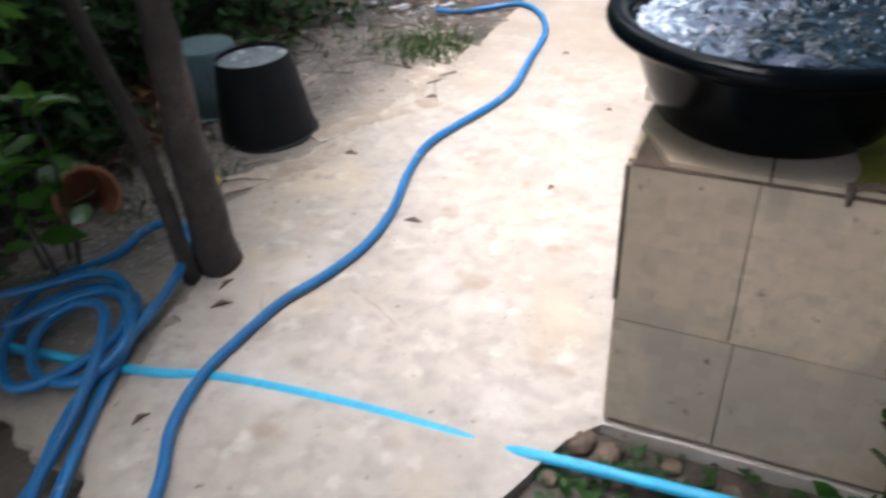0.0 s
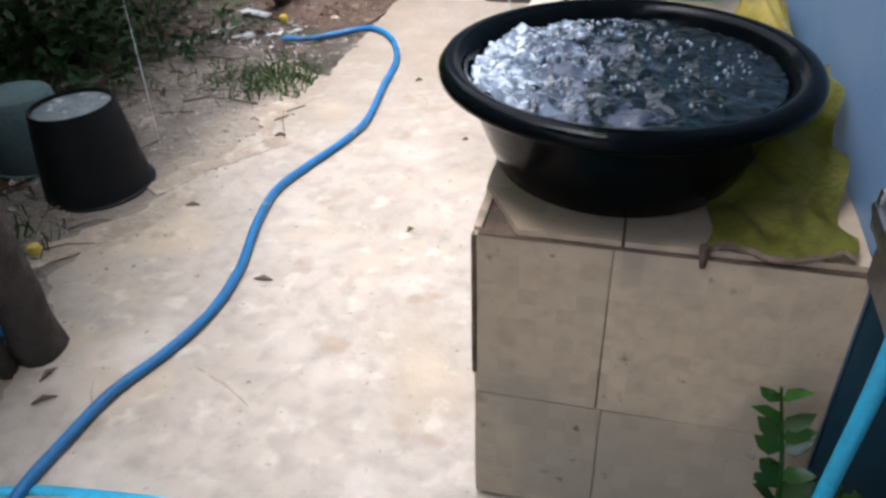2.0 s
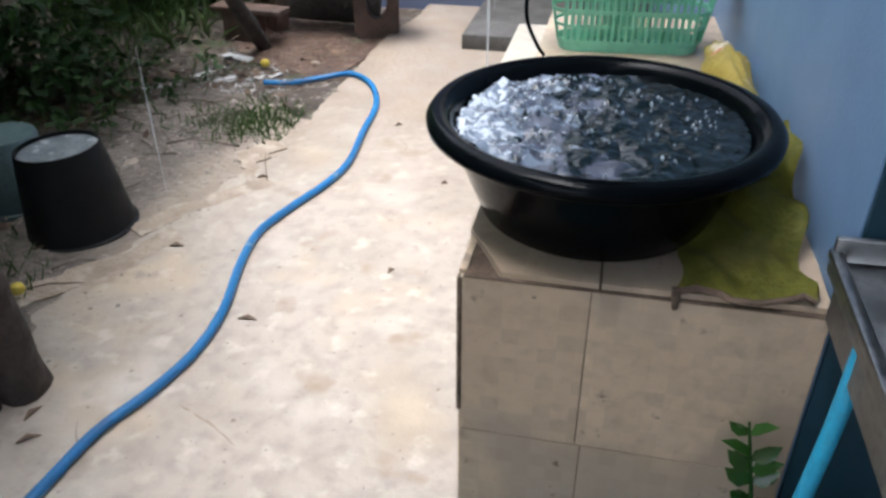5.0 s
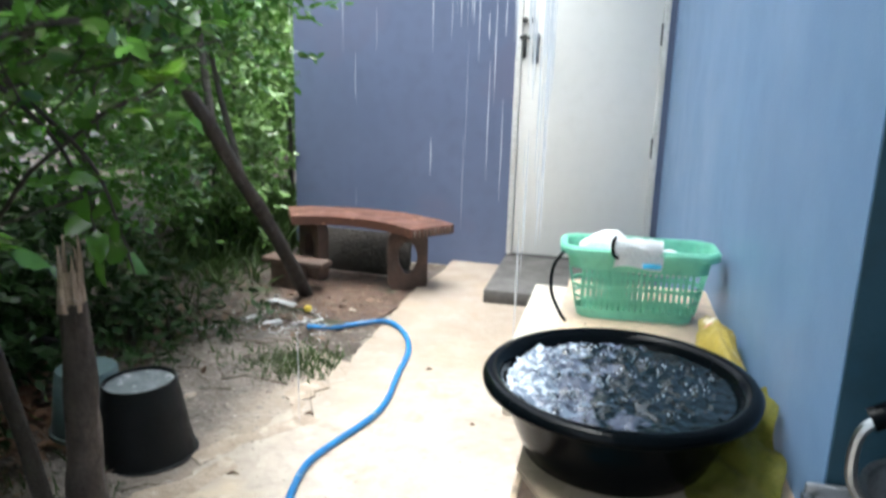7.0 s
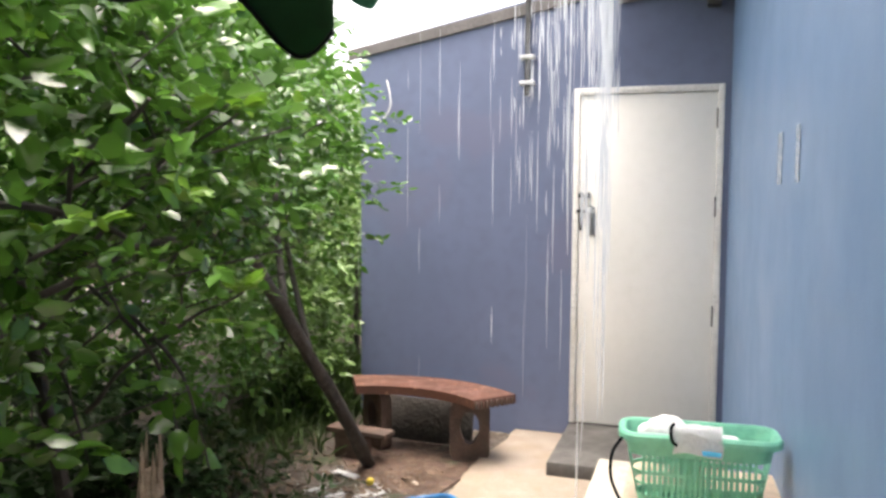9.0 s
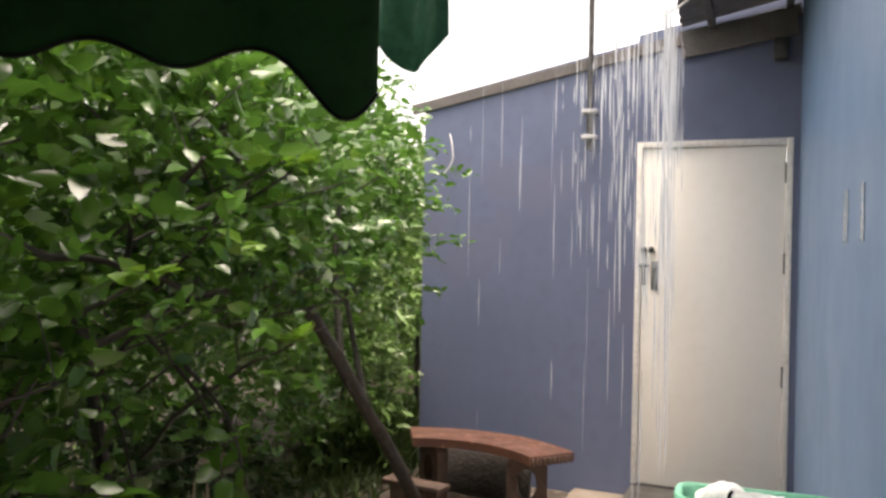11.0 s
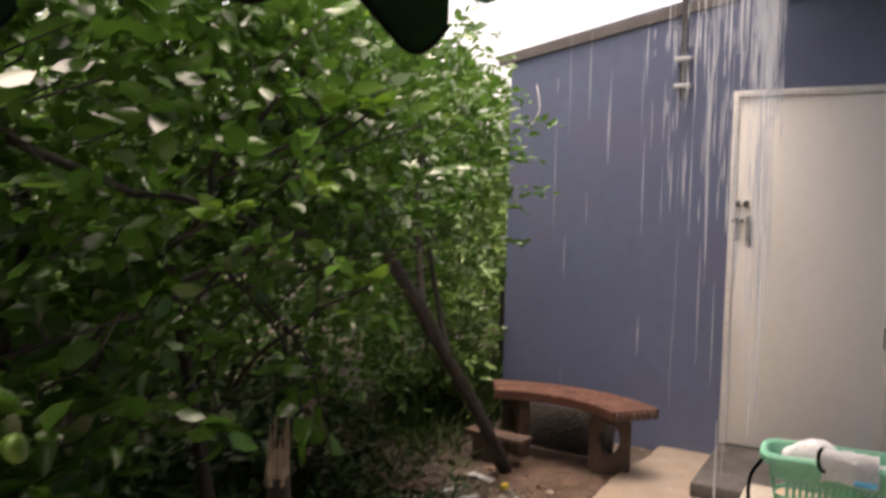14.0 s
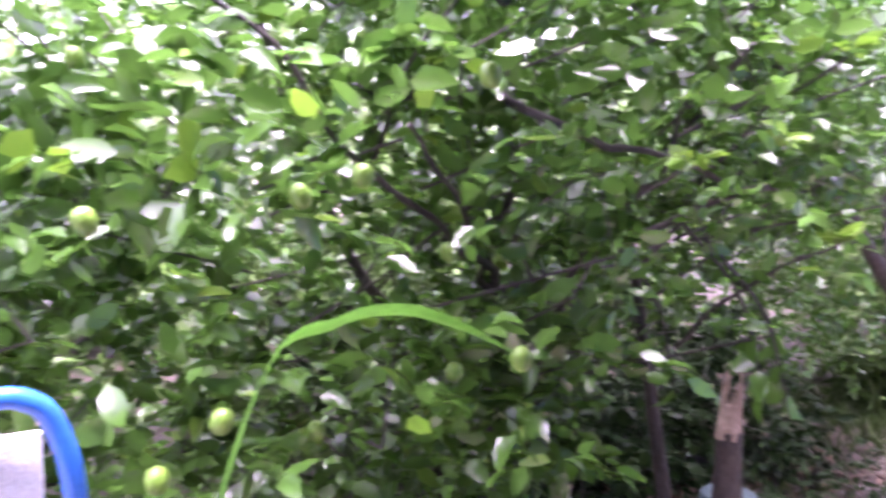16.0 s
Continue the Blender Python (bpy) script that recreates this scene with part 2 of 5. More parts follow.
M_blue_frame = mat("blue_tube_paint", (0.02, 0.16, 0.60), (0.02, 0.13, 0.5), 10, 0.3, 0.45)
M_red = mat("terracotta_plastic", (0.40, 0.17, 0.09), (0.30, 0.12, 0.07), 9, 0.5)
M_tape = mat("clear_tape", (0.34, 0.40, 0.48), (0.17, 0.26, 0.40), 30, 0.15, 0.3)


def water_material():
    """Dark clear water, whipped to pale foam where the roof water strikes it."""
    m = mat("dark_rippled_water", (0.003, 0.007, 0.010), (0.004, 0.010, 0.013), 6, 0.05, 0.1, spec=0.30, bump=0.35, bscale=45)
    N, L = m.node_tree.nodes, m.node_tree.links
    b = N["Principled BSDF"]
    old = b.inputs["Base Color"].links[0].from_socket
    co = N.new("ShaderNodeTexCoord").outputs["Object"]
    sep = N.new("ShaderNodeSeparateXYZ")
    L.new(co, sep.inputs[0])
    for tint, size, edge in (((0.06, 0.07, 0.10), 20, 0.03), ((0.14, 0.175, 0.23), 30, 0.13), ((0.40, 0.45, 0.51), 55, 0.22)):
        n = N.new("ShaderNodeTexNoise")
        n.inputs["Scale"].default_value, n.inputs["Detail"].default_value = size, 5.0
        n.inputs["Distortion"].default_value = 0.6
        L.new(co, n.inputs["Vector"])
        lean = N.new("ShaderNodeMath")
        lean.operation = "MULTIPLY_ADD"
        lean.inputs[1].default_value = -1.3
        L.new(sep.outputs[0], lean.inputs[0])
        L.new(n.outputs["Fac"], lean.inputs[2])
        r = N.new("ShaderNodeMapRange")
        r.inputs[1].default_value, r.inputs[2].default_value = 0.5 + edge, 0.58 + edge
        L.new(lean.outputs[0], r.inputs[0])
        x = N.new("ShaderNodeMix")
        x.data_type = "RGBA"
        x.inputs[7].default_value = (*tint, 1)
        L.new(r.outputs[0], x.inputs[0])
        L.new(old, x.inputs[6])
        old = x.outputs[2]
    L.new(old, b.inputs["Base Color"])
    return m


M_water = water_material()
M_foam = mat("splash_water", (0.36, 0.40, 0.45), (0.2, 0.24, 0.28), 40, 0.08, 0.2, spec=0.8)
# Pale colour carries the sky glare that washes out the dish.
M_dish = mat("glare_pale_dish", (0.62, 0.62, 0.60), (0.5, 0.5, 0.48), 9, 0.4, 0.6)
M_drip = bpy.data.materials.new("falling_water")
M_drip.use_nodes = True
_b = M_drip.node_tree.nodes["Principled BSDF"]
_b.inputs["Base Color"].default_value = (0.85, 0.88, 0.92, 1)
_b.inputs["Roughness"].default_value = 0.15
_b.inputs["Alpha"].default_value = 0.6


# ---- mesh helpers ----
def bm_box(bm, x0, x1, y0, y1, z0, z1, bevel=0.0, seg=2):
    vs = [bm.verts.new((x, y, z)) for z in (z0, z1) for y in (y0, y1) for x in (x0, x1)]
    fs = [bm.faces.new([vs[i] for i in f]) for f in ((0, 2, 3, 1), (4, 5, 7, 6), (0, 1, 5, 4), (2, 6, 7, 3), (0, 4, 6, 2), (1, 3, 7, 5))]
    if bevel:
        es = list({e for f in fs for e in f.edges})
        bmesh.ops.bevel(bm, geom=es, offset=bevel, segments=seg, affect="EDGES", profile=0.5)
    return bm


def box(x0, x1, y0, y1, z0, z1, bevel=0.0, seg=2):
    return bm_box(bmesh.new(), x0, x1, y0, y1, z0, z1, bevel, seg)


def lathe(profile, n=48, bm=None, closed=False):
    """Turn (radius, z) pairs round the z axis."""
    bm = bm or bmesh.new()
    rings = []
    for r, z in profile:
        rings.append([bm.verts.new((r * math.cos(2 * math.pi * i / n), r * math.sin(2 * math.pi * i / n), z)) for i in range(n)])
    pairs = list(zip(rings, rings[1:])) + ([(rings[-1], rings[0])] if closed else [])
    for a, b in pairs:
        for i in range(n):
            bm.faces.new((a[i], a[(i + 1) % n], b[(i + 1) % n], b[i]))
    if not closed:
        bm.faces.new(list(reversed(rings[0])))
        bm.faces.new(rings[-1])
    return bm


def smooth_line(pts, n=8):
    """A Catmull-Rom curve through the points."""
    P = [Vector(p) for p in pts]
    P = [2 * P[0] - P[1]] + P + [2 * P[-1] - P[-2]]
    out = []
    for a, b, c, d in zip(P, P[1:], P[2:], P[3:]):
        for k in range(n):
            t = k / n
            out.append(0.5 * (2 * b + (c - a) * t + (2 * a - 5 * b + 4 * c - d) * t * t + (3 * b - a - 3 * c + d) * t ** 3))
    return out + [P[-2]]


def tube(pts, r, n=10, bm=None, bumpy=0.0):
    """A round tube along pts; r is one radius or one for each end, or a list."""
    bm = bm or bmesh.new()
    P = [Vector(p) for p in pts]
    k = len(P)
    if not isinstance(r, (list, tuple)):
        r = (r, r)
    rad = [r[0] + (r[-1] - r[0]) * i / (k - 1) for i in range(k)] if len(r) == 2 else list(r)
    up = Vector((0, 0, 1)) if abs((P[1] - P[0]).normalized().z) < 0.9 else Vector((1, 0, 0))
    rings = []
    for i, p in enumerate(P):
        d = (P[min(i + 1, k - 1)] - P[max(i - 1, 0)]).normalized()
        u = (up - d * up.dot(d)).normalized()
        v = d.cross(u)
        up = u
        ring = []
        for j in range(n):
            a = 2 * math.pi * j / n
            q = rad[i] * (1 + (bumpy * (noise.noise(p * 9 + Vector((math.cos(a) * 2, math.sin(a) * 2, 0)))) if bumpy else 0))
            ring.append(bm.verts.new(p + (u * math.cos(a) + v * math.sin(a)) * q))
        rings.append(ring)
    for a, b in zip(rings, rings[1:]):
        for j in range(n):
            bm.faces.new((a[j], a[(j + 1) % n], b[(j + 1) % n], b[j]))
    bm.faces.new(list(reversed(rings[0])))
    bm.faces.new(rings[-1])
    return bm


def mesh_of(name, bm, material, smooth=True, angle=40):
    me = bpy.data.meshes.new(name)
    bmesh.ops.recalc_face_normals(bm, faces=bm.faces[:])
    bm.to_mesh(me)
    bm.free()
    me.materials.append(material)
    if smooth:
        me.shade_smooth()
        me.set_sharp_from_angle(angle=radians(angle))
    return me


def thing(name, label, category, bm=None, material=None, at=None, group="", kind="", angle=40):
    """A top-level thing: one mesh, or an Empty that its parts hang from."""
    ob = new(name, mesh_of(name, bm, material, angle=angle) if bm else None)
    if at is not None:
        ob.matrix_basis = at if isinstance(at, Matrix) else Matrix.Translation(at)
    return tagged(ob, label, category, group, kind)


def part(name, bm, material, parent, label="", at=None, angle=40):
    ob = new(name, bm if isinstance(bm, bpy.types.Mesh) else mesh_of(name, bm, material, angle=angle))
    ob.parent = parent
    if at is not None:
        ob.matrix_basis = at if isinstance(at, Matrix) else Matrix.Translation(at)
    return tagged(ob, label)


def structure(name, label, bm, material, category="", angle=30):
    return thing(name, label, category, bm, material, kind="structure", angle=angle)


def prism(poly, z0, z1, bm=None):
    """A flat slab over the polygon poly of (x, y)."""
    bm = bm or bmesh.new()
    lo = [bm.verts.new((x, y, z0)) for x, y in poly]
    hi = [bm.verts.new((x, y, z1)) for x, y in poly]
    bm.faces.new(hi)
    bm.faces.new(list(reversed(lo)))
    n = len(poly)
    for i in range(n):
        bm.faces.new((lo[i], lo[(i + 1) % n], hi[(i + 1) % n], hi[i]))
    return bm


def raw_mesh(name, verts, faces, material):
    """A mesh from arrays of corners and triangles."""
    me = bpy.data.meshes.new(name)
    verts, faces = np.asarray(verts, dtype=np.float32), np.asarray(faces, dtype=np.int32)
    me.vertices.add(len(verts))
    me.vertices.foreach_set("co", verts.ravel())
    me.loops.add(faces.size)
    me.loops.foreach_set("vertex_index", faces.ravel())
    me.polygons.add(len(faces))
    me.polygons.foreach_set("loop_start", np.arange(len(faces), dtype=np.int32) * 3)
    me.update(calc_edges=True)
    me.validate()
    me.materials.append(material)
    me.shade_smooth()
    return me


LEAF = np.array([(0, 0, 0), (0, 0.5, 0), (0, 1, -0.10), (-0.5, 0.28, 0.07), (-0.42, 0.68, 0.03), (0.5, 0.28, 0.07), (0.42, 0.68, 0.03)])
LEAF_F = np.array([(0, 1, 3), (1, 4, 3), (1, 2, 4), (0, 5, 1), (1, 5, 6), (1, 6, 2)])


def leaves(name, base, way, size, width, material, rng, flat=0.6, face=(0.0, 0.0, 1.0)):
    """Folded leaves: base points, directions, lengths; upper sides turned mostly up."""
    n = len(base)
    way = way / np.linalg.norm(way, axis=1, keepdims=True)
    up = np.array(face) * flat + rng.normal(0, 0.45, (n, 3))
    side = np.cross(way, up)
    side /= np.linalg.norm(side, axis=1, keepdims=True)
    nor = np.cross(side, way)
    s = size[:, None, None]
    v = base[:, None] + s * (LEAF[None, :, 0:1] * width * side[:, None] + LEAF[None, :, 1:2] * way[:, None]
                             + LEAF[None, :, 2:3] * nor[:, None] * (1 + rng.normal(0, 0.8, (n, 1, 1))))
    f = LEAF_F[None] + 7 * np.arange(n)[:, None, None]
    return raw_mesh(name, v.reshape(-1, 3), f.reshape(-1, 3), material)


def in_ellipsoids(rng, blobs, n, shell=0.35):
    """Random points in a union of ellipsoids, thicker towards their skin."""
    vol = np.array([b[3] * b[4] * b[5] * (b[6] if len(b) > 6 else 1) for b in blobs], dtype=float)
    pick = rng.choice(len(blobs), n, p=vol / vol.sum())
    d = rng.normal(size=(n, 3))
    d /= np.linalg.norm(d, axis=1, keepdims=True)
    r = rng.uniform(shell, 1, n) ** 0.6
    B = np.array([b[:6] for b in blobs], dtype=float)[pick]
    return B[:, :3] + d * r[:, None] * B[:, 3:6] * (1 + rng.normal(0, 0.07, (n, 1)))


def twig_leaves(rng, tips, per, reach, size):
    """Leaves set along short twigs that start at the tips: bases, directions, sizes."""
    n = len(tips)
    d = rng.normal(size=(n, 3))
    d[:, 2] = d[:, 2] * 0.5 - 0.1
    d /= np.linalg.norm(d, axis=1, keepdims=True)
    k = np.tile(np.linspace(0, 1, per), n)
    D = np.repeat(d, per, 0)
    base = np.repeat(tips, per, 0) + D * (k * reach)[:, None]
    side = rng.normal(size=(n * per, 3))
    side[:, 2] *= 0.45
    return base, D * 0.7 + side * 0.6, size * rng.uniform(0.6, 1.2, n * per)


# ---- setting ----
def wall_x(y):
    """Face of the long house wall, which runs a little askew."""
    return 0.67 + 0.0404 * (4.54 - y)


def roof_z(x):
    return 2.83 + 0.2 * x


def ground_z(x, y):
    h = -0.03 + 0.014 * noise.noise(Vector((x * 3, y * 3, 0))) + 0.008 * noise.noise(Vector((x * 11, y * 11, 4)))
    return h + max(0.0, min(0.25, (-1.5 - x) * 0.08))


def ground_sheet():
    bm = bmesh.new()
    near = [-3 + 0.08 * i for i in range(91)]
    xs = [-150, -60, -25, -10, -5] + [v - 0.2 for v in near if v < 2.4] + [4, 8, 20, 60, 150]
    ys = [-150, -50, -15, -6] + [v + 0.6 for v in near] + [6, 9, 20, 60, 150]
    grid = [[bm.verts.new((x, y, ground_z(x, y))) for x in xs] for y in ys]
    for a, b in zip(grid, grid[1:]):
        for i in range(len(xs) - 1):
            bm.faces.new((a[i], a[i + 1], b[i + 1], b[i]))
    return bm


structure("ground", "damp brown soil with moss and stones", ground_sheet(), M_soil, "ground")


def ragged(pts, step=0.025, amount=0.03):
    """Break a line into short, slightly uneven pieces."""
    out = []
    for (x0, y0), (x1, y1) in zip(pts, pts[1:]):
        n = max(1, int(math.hypot(x1 - x0, y1 - y0) / step))
        for k in range(n):
            x, y = x0 + (x1 - x0) * k / n, y0 + (y1 - y0) * k / n
            w = (noise.noise(Vector((x * 9, y * 9, 2))) + 1.2 * noise.noise(Vector((x * 23, y * 23, 5)))) * amount
            out.append((x + w, y + w * 0.5))
    return out + [pts[-1]]


path_edge = ragged([(-0.6, 4.53), (-0.6, 4.3), (-0.67, 3.87), (-0.67, 2.8), (-0.61, 2.56)], 0.025, 0.007) + ragged([(-0.61, 2.54), (-0.75, 2.18), (-0.8, 1.86), (-0.88, 1.59),
                    (-0.89, 1.37), (-0.74, 1.12), (-0.68, 0.76), (-0.64, 0.56), (-0.5, 0.42), (-0.5, -2.9)])
bed_edge = ragged([(0.2, 0.42), (0.19, 0.72), (0.25, 0.88), (0.3, 0.94)], 0.05, 0.02)
path_poly = path_edge + [(1.9, -2.9), (1.9, 0.4)] + bed_edge + [(0.9, 0.945), (0.9, 4.53)]
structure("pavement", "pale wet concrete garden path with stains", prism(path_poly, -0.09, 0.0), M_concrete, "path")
mud_outer = [(-0.72, 2.76), (-0.95, 2.9), (-1.15, 3.02), (-1.35, 2.92), (-1.5, 2.65), (-1.42, 2.35), (-1.3, 2.1), (-1.27, 1.75), (-1.36, 1.45), (-1.32, 1.1), (-1.22, 0.8), (-1.0, 0.58), (-0.7, 0.47)]
mud_poly = [p for p in path_edge if 0.47 < p[1] < 2.76]
mud_poly = [(x + 0.03, y) for x, y in mud_poly] + ragged(mud_outer, 0.03, 0.05)[::-1]
structure("mud", "sandy mud washed over the path edge", prism(mud_poly, -0.08, -0.006), M_mud, "mud")
red_edge = ragged([(-0.72, 3.3), (-1.0, 3.32), (-1.3, 3.45), (-1.45, 3.75), (-1.4, 4.1), (-1.0, 4.25), (-0.66, 4.2)], 0.03, 0.05)
structure("mud", "wet reddish-brown soil in front of the bench", prism(red_edge + [(-0.655, 3.9), (-0.69, 3.6)], -0.08, -0.024), M_red_soil, "soil")
for n, line in enumerate(([(-1.0, 1.40), (-0.9, 1.52), (-0.8, 1.66), (-0.74, 1.82)], [(-0.86, 1.8), (-0.78, 1.98), (-0.66, 2.12), (-0.60, 2.2)], [(-0.7, 2.2), (-0.74, 2.36), (-0.7, 2.5)], [(-0.36, 1.14), (-0.27, 1.1), (-0.2, 1.06)])):
    w = (0.035, 0.03, 0.04, 0.008)[n]
    left = ragged([(x - w, y + w) for x, y in line], 0.02, 0.03 if n < 3 else 0.006)
    right = ragged([(x + w, y - w * 0.6) for x, y in line], 0.02, 0.025 if n < 3 else 0.004)
    structure("silt", "thin brown silt drift dried on the concrete", prism(right + left[::-1], -0.004, 0.0012), M_silt, "silt")
structure("step_slab", "low dark wet concrete step at the door",
          box(-0.25, 0.655, 3.74, 4.53, -0.01, 0.075, 0.012), M_step, "step")
structure("ledge", "pale concrete ledge along the house wall",
          box(0.07, wall_x(3.4) - 0.003, 2.42, 3.4, -0.01, 0.24, 0.01), M_ledge, "ledge")


def door_wall():
    """End wall with its doorway and sloping top."""
    bm = bmesh.new()
    x0, x1, a, b, zt = -1.69, 0.69, -0.248, 0.634, 2.18
    for u, v, z0 in ((x0, a, -0.1), (a, b, zt), (b, x1, -0.1)):
        poly = [(u, z0), (v, z0), (v, roof_z(v) + (0.06 if v > -0.2 else 0.02)), (u, roof_z(u) + (0.06 if v > 0 else 0.02))]
        f = [bm.verts.new((x, 4.54, z)) for x, z in poly]
        g = [bm.verts.new((x, 4.68, z)) for x, z in poly]
        bm.faces.new(f), bm.faces.new(list(reversed(g)))
        for i in range(4):
            bm.faces.new((f[i], g[i], g[(i + 1) % 4], f[(i + 1) % 4]))
    return bm


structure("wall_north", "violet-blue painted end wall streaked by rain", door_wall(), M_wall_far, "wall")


def slanted_wall(y0, y1, z1, thick=0.14):
    bm = bmesh.new()
    poly = [(wall_x(y0), y0), (wall_x(y1), y1), (wall_x(y1) + thick, y1), (wall_x(y0) + thick, y0)]
    return prism(poly, -0.1, z1, bm)


structure("wall_east", "smooth light blue painted house wall", slanted_wall(0.962, 4.538, 2.965), M_wall, "wall")
structure("wall_return", "teal painted wall behind the steel sink, roof shade in its colour", box(wall_x(0.95) + 0.002, 2.3, 0.953, 1.09, -0.1, 3.0), M_wall_dark, "wall")
# Two unseen walls, added to close the corner and cut stray light.
structure("wall_far_east", "added plain teal wall, out of view, closing the kitchen corner", box(2.3, 2.42, -3.1, 1.09, -0.1, 3.2), M_wall_dark, "wall")
structure("wall_south", "added plain blue wall, out of view, keeping light off the kitchen corner", box(0.1, 2.298, -3.1, -2.98, -0.1, 3.0), M_wall, "wall")


def roof_sheet():
    """Corrugated sheet that falls towards the eave; the ridges run down the slope."""
    bm = bmesh.new()
    rows = []
    y = -3.1
    while y < 4.53:
        e = (4.54 - y) * 0.062 + 0.006 * math.sin(y * 40)
        zz = 0.012 * math.sin(2 * math.pi * y / 0.076)
        rows.append([bm.verts.new((x, y, roof_z(x) + zz + 0.03 + dz)) for dz in (0, 0.006) for x in (e, 2.5)])
        y += 0.0127
    for a, b in zip(rows, rows[1:]):
        bm.faces.new((a[0], a[1], b[1], b[0]))
        bm.faces.new((a[2], b[2], b[3], a[3]))
        bm.faces.new((a[0], b[0], b[2], a[2]))
    return bm


structure("ceiling", "dark corrugated roof sheet seen from below", roof_sheet(), M_roof, "roof")


def beam(p, q, w, h):
    """A straight bar of rectangular section from p to q."""
    p, q = Vector(p), Vector(q)
    d = q - p
    m = d.to_track_quat("Y", "Z").to_matrix().to_4x4()
    bm = box(-w / 2, w / 2, 0, d.length, -h / 2, h / 2, 0.003, 1)
    bm.transform(Matrix.Translation(p) @ m)
    return bm


for px in (0.2, 0.62, 1.3):
    structure("trim", "thin steel roof purlin", beam((px + 0.09, -3, roof_z(px) - 0.012), (px - 0.02, 4.53, roof_z(px) - 0.012), 0.04, 0.045), M_purlin, "purlin")
structure("trim", "grey-brown verge board on the end wall",
          beam((-1.78, 4.53, roof_z(-1.78) - 0.02), (0.66, 4.53, roof_z(0.66) - 0.05), 0.025, 0.07), M_fascia, "board")
structure("trim", "wide grey-brown board under the roof end",
          beam((0.0, 4.508, 2.752), (0.645, 4.508, 2.845), 0.016, 0.165), M_fascia, "board")
back_roof = prism([(-1.69, 4.58), (0.6, 4.58), (0.6, 8.5), (-1.69, 8.5)], 2.82, 2.84)
for v in back_roof.verts:
    v.co.z += 0.2 * v.co.x - 0.05 * (v.co.y - 4.58)
structure("roof", "pale roof sheet behind the end wall", back_roof, M_galv, "roof")


# door
def build_door():
    door = thing("door_1", "cream painted closed door in a white frame", "door", kind="structure", at=(0, 4.54, 0))
    for x0, x1, z0, z1 in ((-0.248, -0.213, 0.078, 2.18), (0.599, 0.634, 0.078, 2.18), (-0.213, 0.599, 2.14, 2.18)):
        part("door_frame", box(x0, x1, -0.012, 0.1, z0, z1, 0.004), M_frame, door)
    leaf = part("door_leaf", box(-0.21, 0.596, 0.004, 0.04, 0.083, 2.136, 0.003), M_door, door)
    part("sill", box(-0.248, 0.634, 0.0, 0.12, 0.0, 0.078, 0.004), M_step, door)
    for z in (0.52 + 0.28, 1.455, 1.98):
        part("hinge", tube([(0.598, -0.004, z - 0.06), (0.598, -0.004, z + 0.06)], 0.008, 8), M_iron, door)
    plate = part("lock_plate", box(-0.15, -0.108, -0.002, 0.006, 1.27, 1.45, 0.006), M_steel, door)
    part("pull_handle", tube(smooth_line([(-0.118, 0, 1.29), (-0.118, -0.04, 1.31), (-0.118, -0.045, 1.36), (-0.118, -0.04, 1.42), (-0.118, 0, 1.44)], 6), 0.008, 8), M_steel, plate)
    hasp = part("hasp", box(-0.205, -0.185, -0.016, -0.004, 1.3, 1.44, 0.004), M_iron, door)
    part("staple", box(-0.225, -0.16, -0.02, -0.006, 1.41, 1.43, 0.004), M_iron, hasp)
    for x in (-0.195, -0.15):
        part("latch_knob", lathe([(0.012, 0), (0.018, 0.008), (0.018, 0.03), (0.008, 0.036)], 14), M_iron, door,
             at=Matrix.Translation((x, 0.0, 1.52)) @ pose(0, 0, 0, 90))


build_door()


# ---- tiled block with basin, cloths and basket ----
def build_block():
    blk = thing("tiled_block", "low masonry washing block faced with stained beige tiles", "block")
    x0, x1, y0, y1, h = 0.3, 0.81, 0.95, 2.4, 0.573
    part("core", box(x0 + 0.008, x1 - 0.002, y0 + 0.008, y1, -0.02, h - 0.012, 0.004), M_grout, blk, "dirty mortar")
    g = 0.0007
    rows = ((0.012, 0.257), (0.259, h - 0.008))
    for zi, (a, b) in enumerate(rows):
        joint = 0.500 if zi == 0 else 0.491
        for u, v in ((x0, joint - g), (joint + g, x1)):
            part("tile", box(u, v, y0, y0 + 0.01, a, b - 0.004 * zi, 0.001, 1), M_tile, blk)
        y = y0 + 0.014
        while y < y1 - 0.05:
            e = min(y + 0.3, y1)
            part("tile", box(x0 - 0.004, x0 + 0.008, y, e - 0.002, a, b, 0.001, 1), M_tile, blk)
            y = e
    part("mortar_edge", box(x0 + 0.005, x1, y0 - 0.001, y0 + 0.012, h - 0.0135, h - 0.009, 0.0015, 1), M_grout, blk, "dirty broken mortar edge")
    part("mortar_edge", box(x0 - 0.0045, x0 + 0.003, y0 - 0.003, y0 + 0.012, 0.3, h - 0.013, 0.002, 1), M_grout, blk, "dirty broken mortar edge")
    # top tiles, the near corner broken off
    part("tile", prism([(x0 + 0.06, y0 + 0.006), (0.5, y0 + 0.004), (0.5, 1.25), (x0 - 0.006, 1.25), (x0 - 0.006, 1.07), (x0 + 0.025, 1.02)], h - 0.012, h), M_tile, blk)
    part("tile", prism([(0.504, y0 + 0.004), (x1, y0 + 0.008), (x1, 1.25), (0.504, 1.25)], h - 0.012, h), M_tile, blk)
    part("tile", box(x0 - 0.006, 0.5, 1.254, 1.8, h - 0.012, h), M_tile, blk)
    part("tile", box(0.504, x1, 1.254, 1.8, h - 0.012, h), M_tile, blk)
    part("tile", box(x0 - 0.006, x1, 1.804, y1, h - 0.012, h), M_tile, blk)
    return blk


build_block()


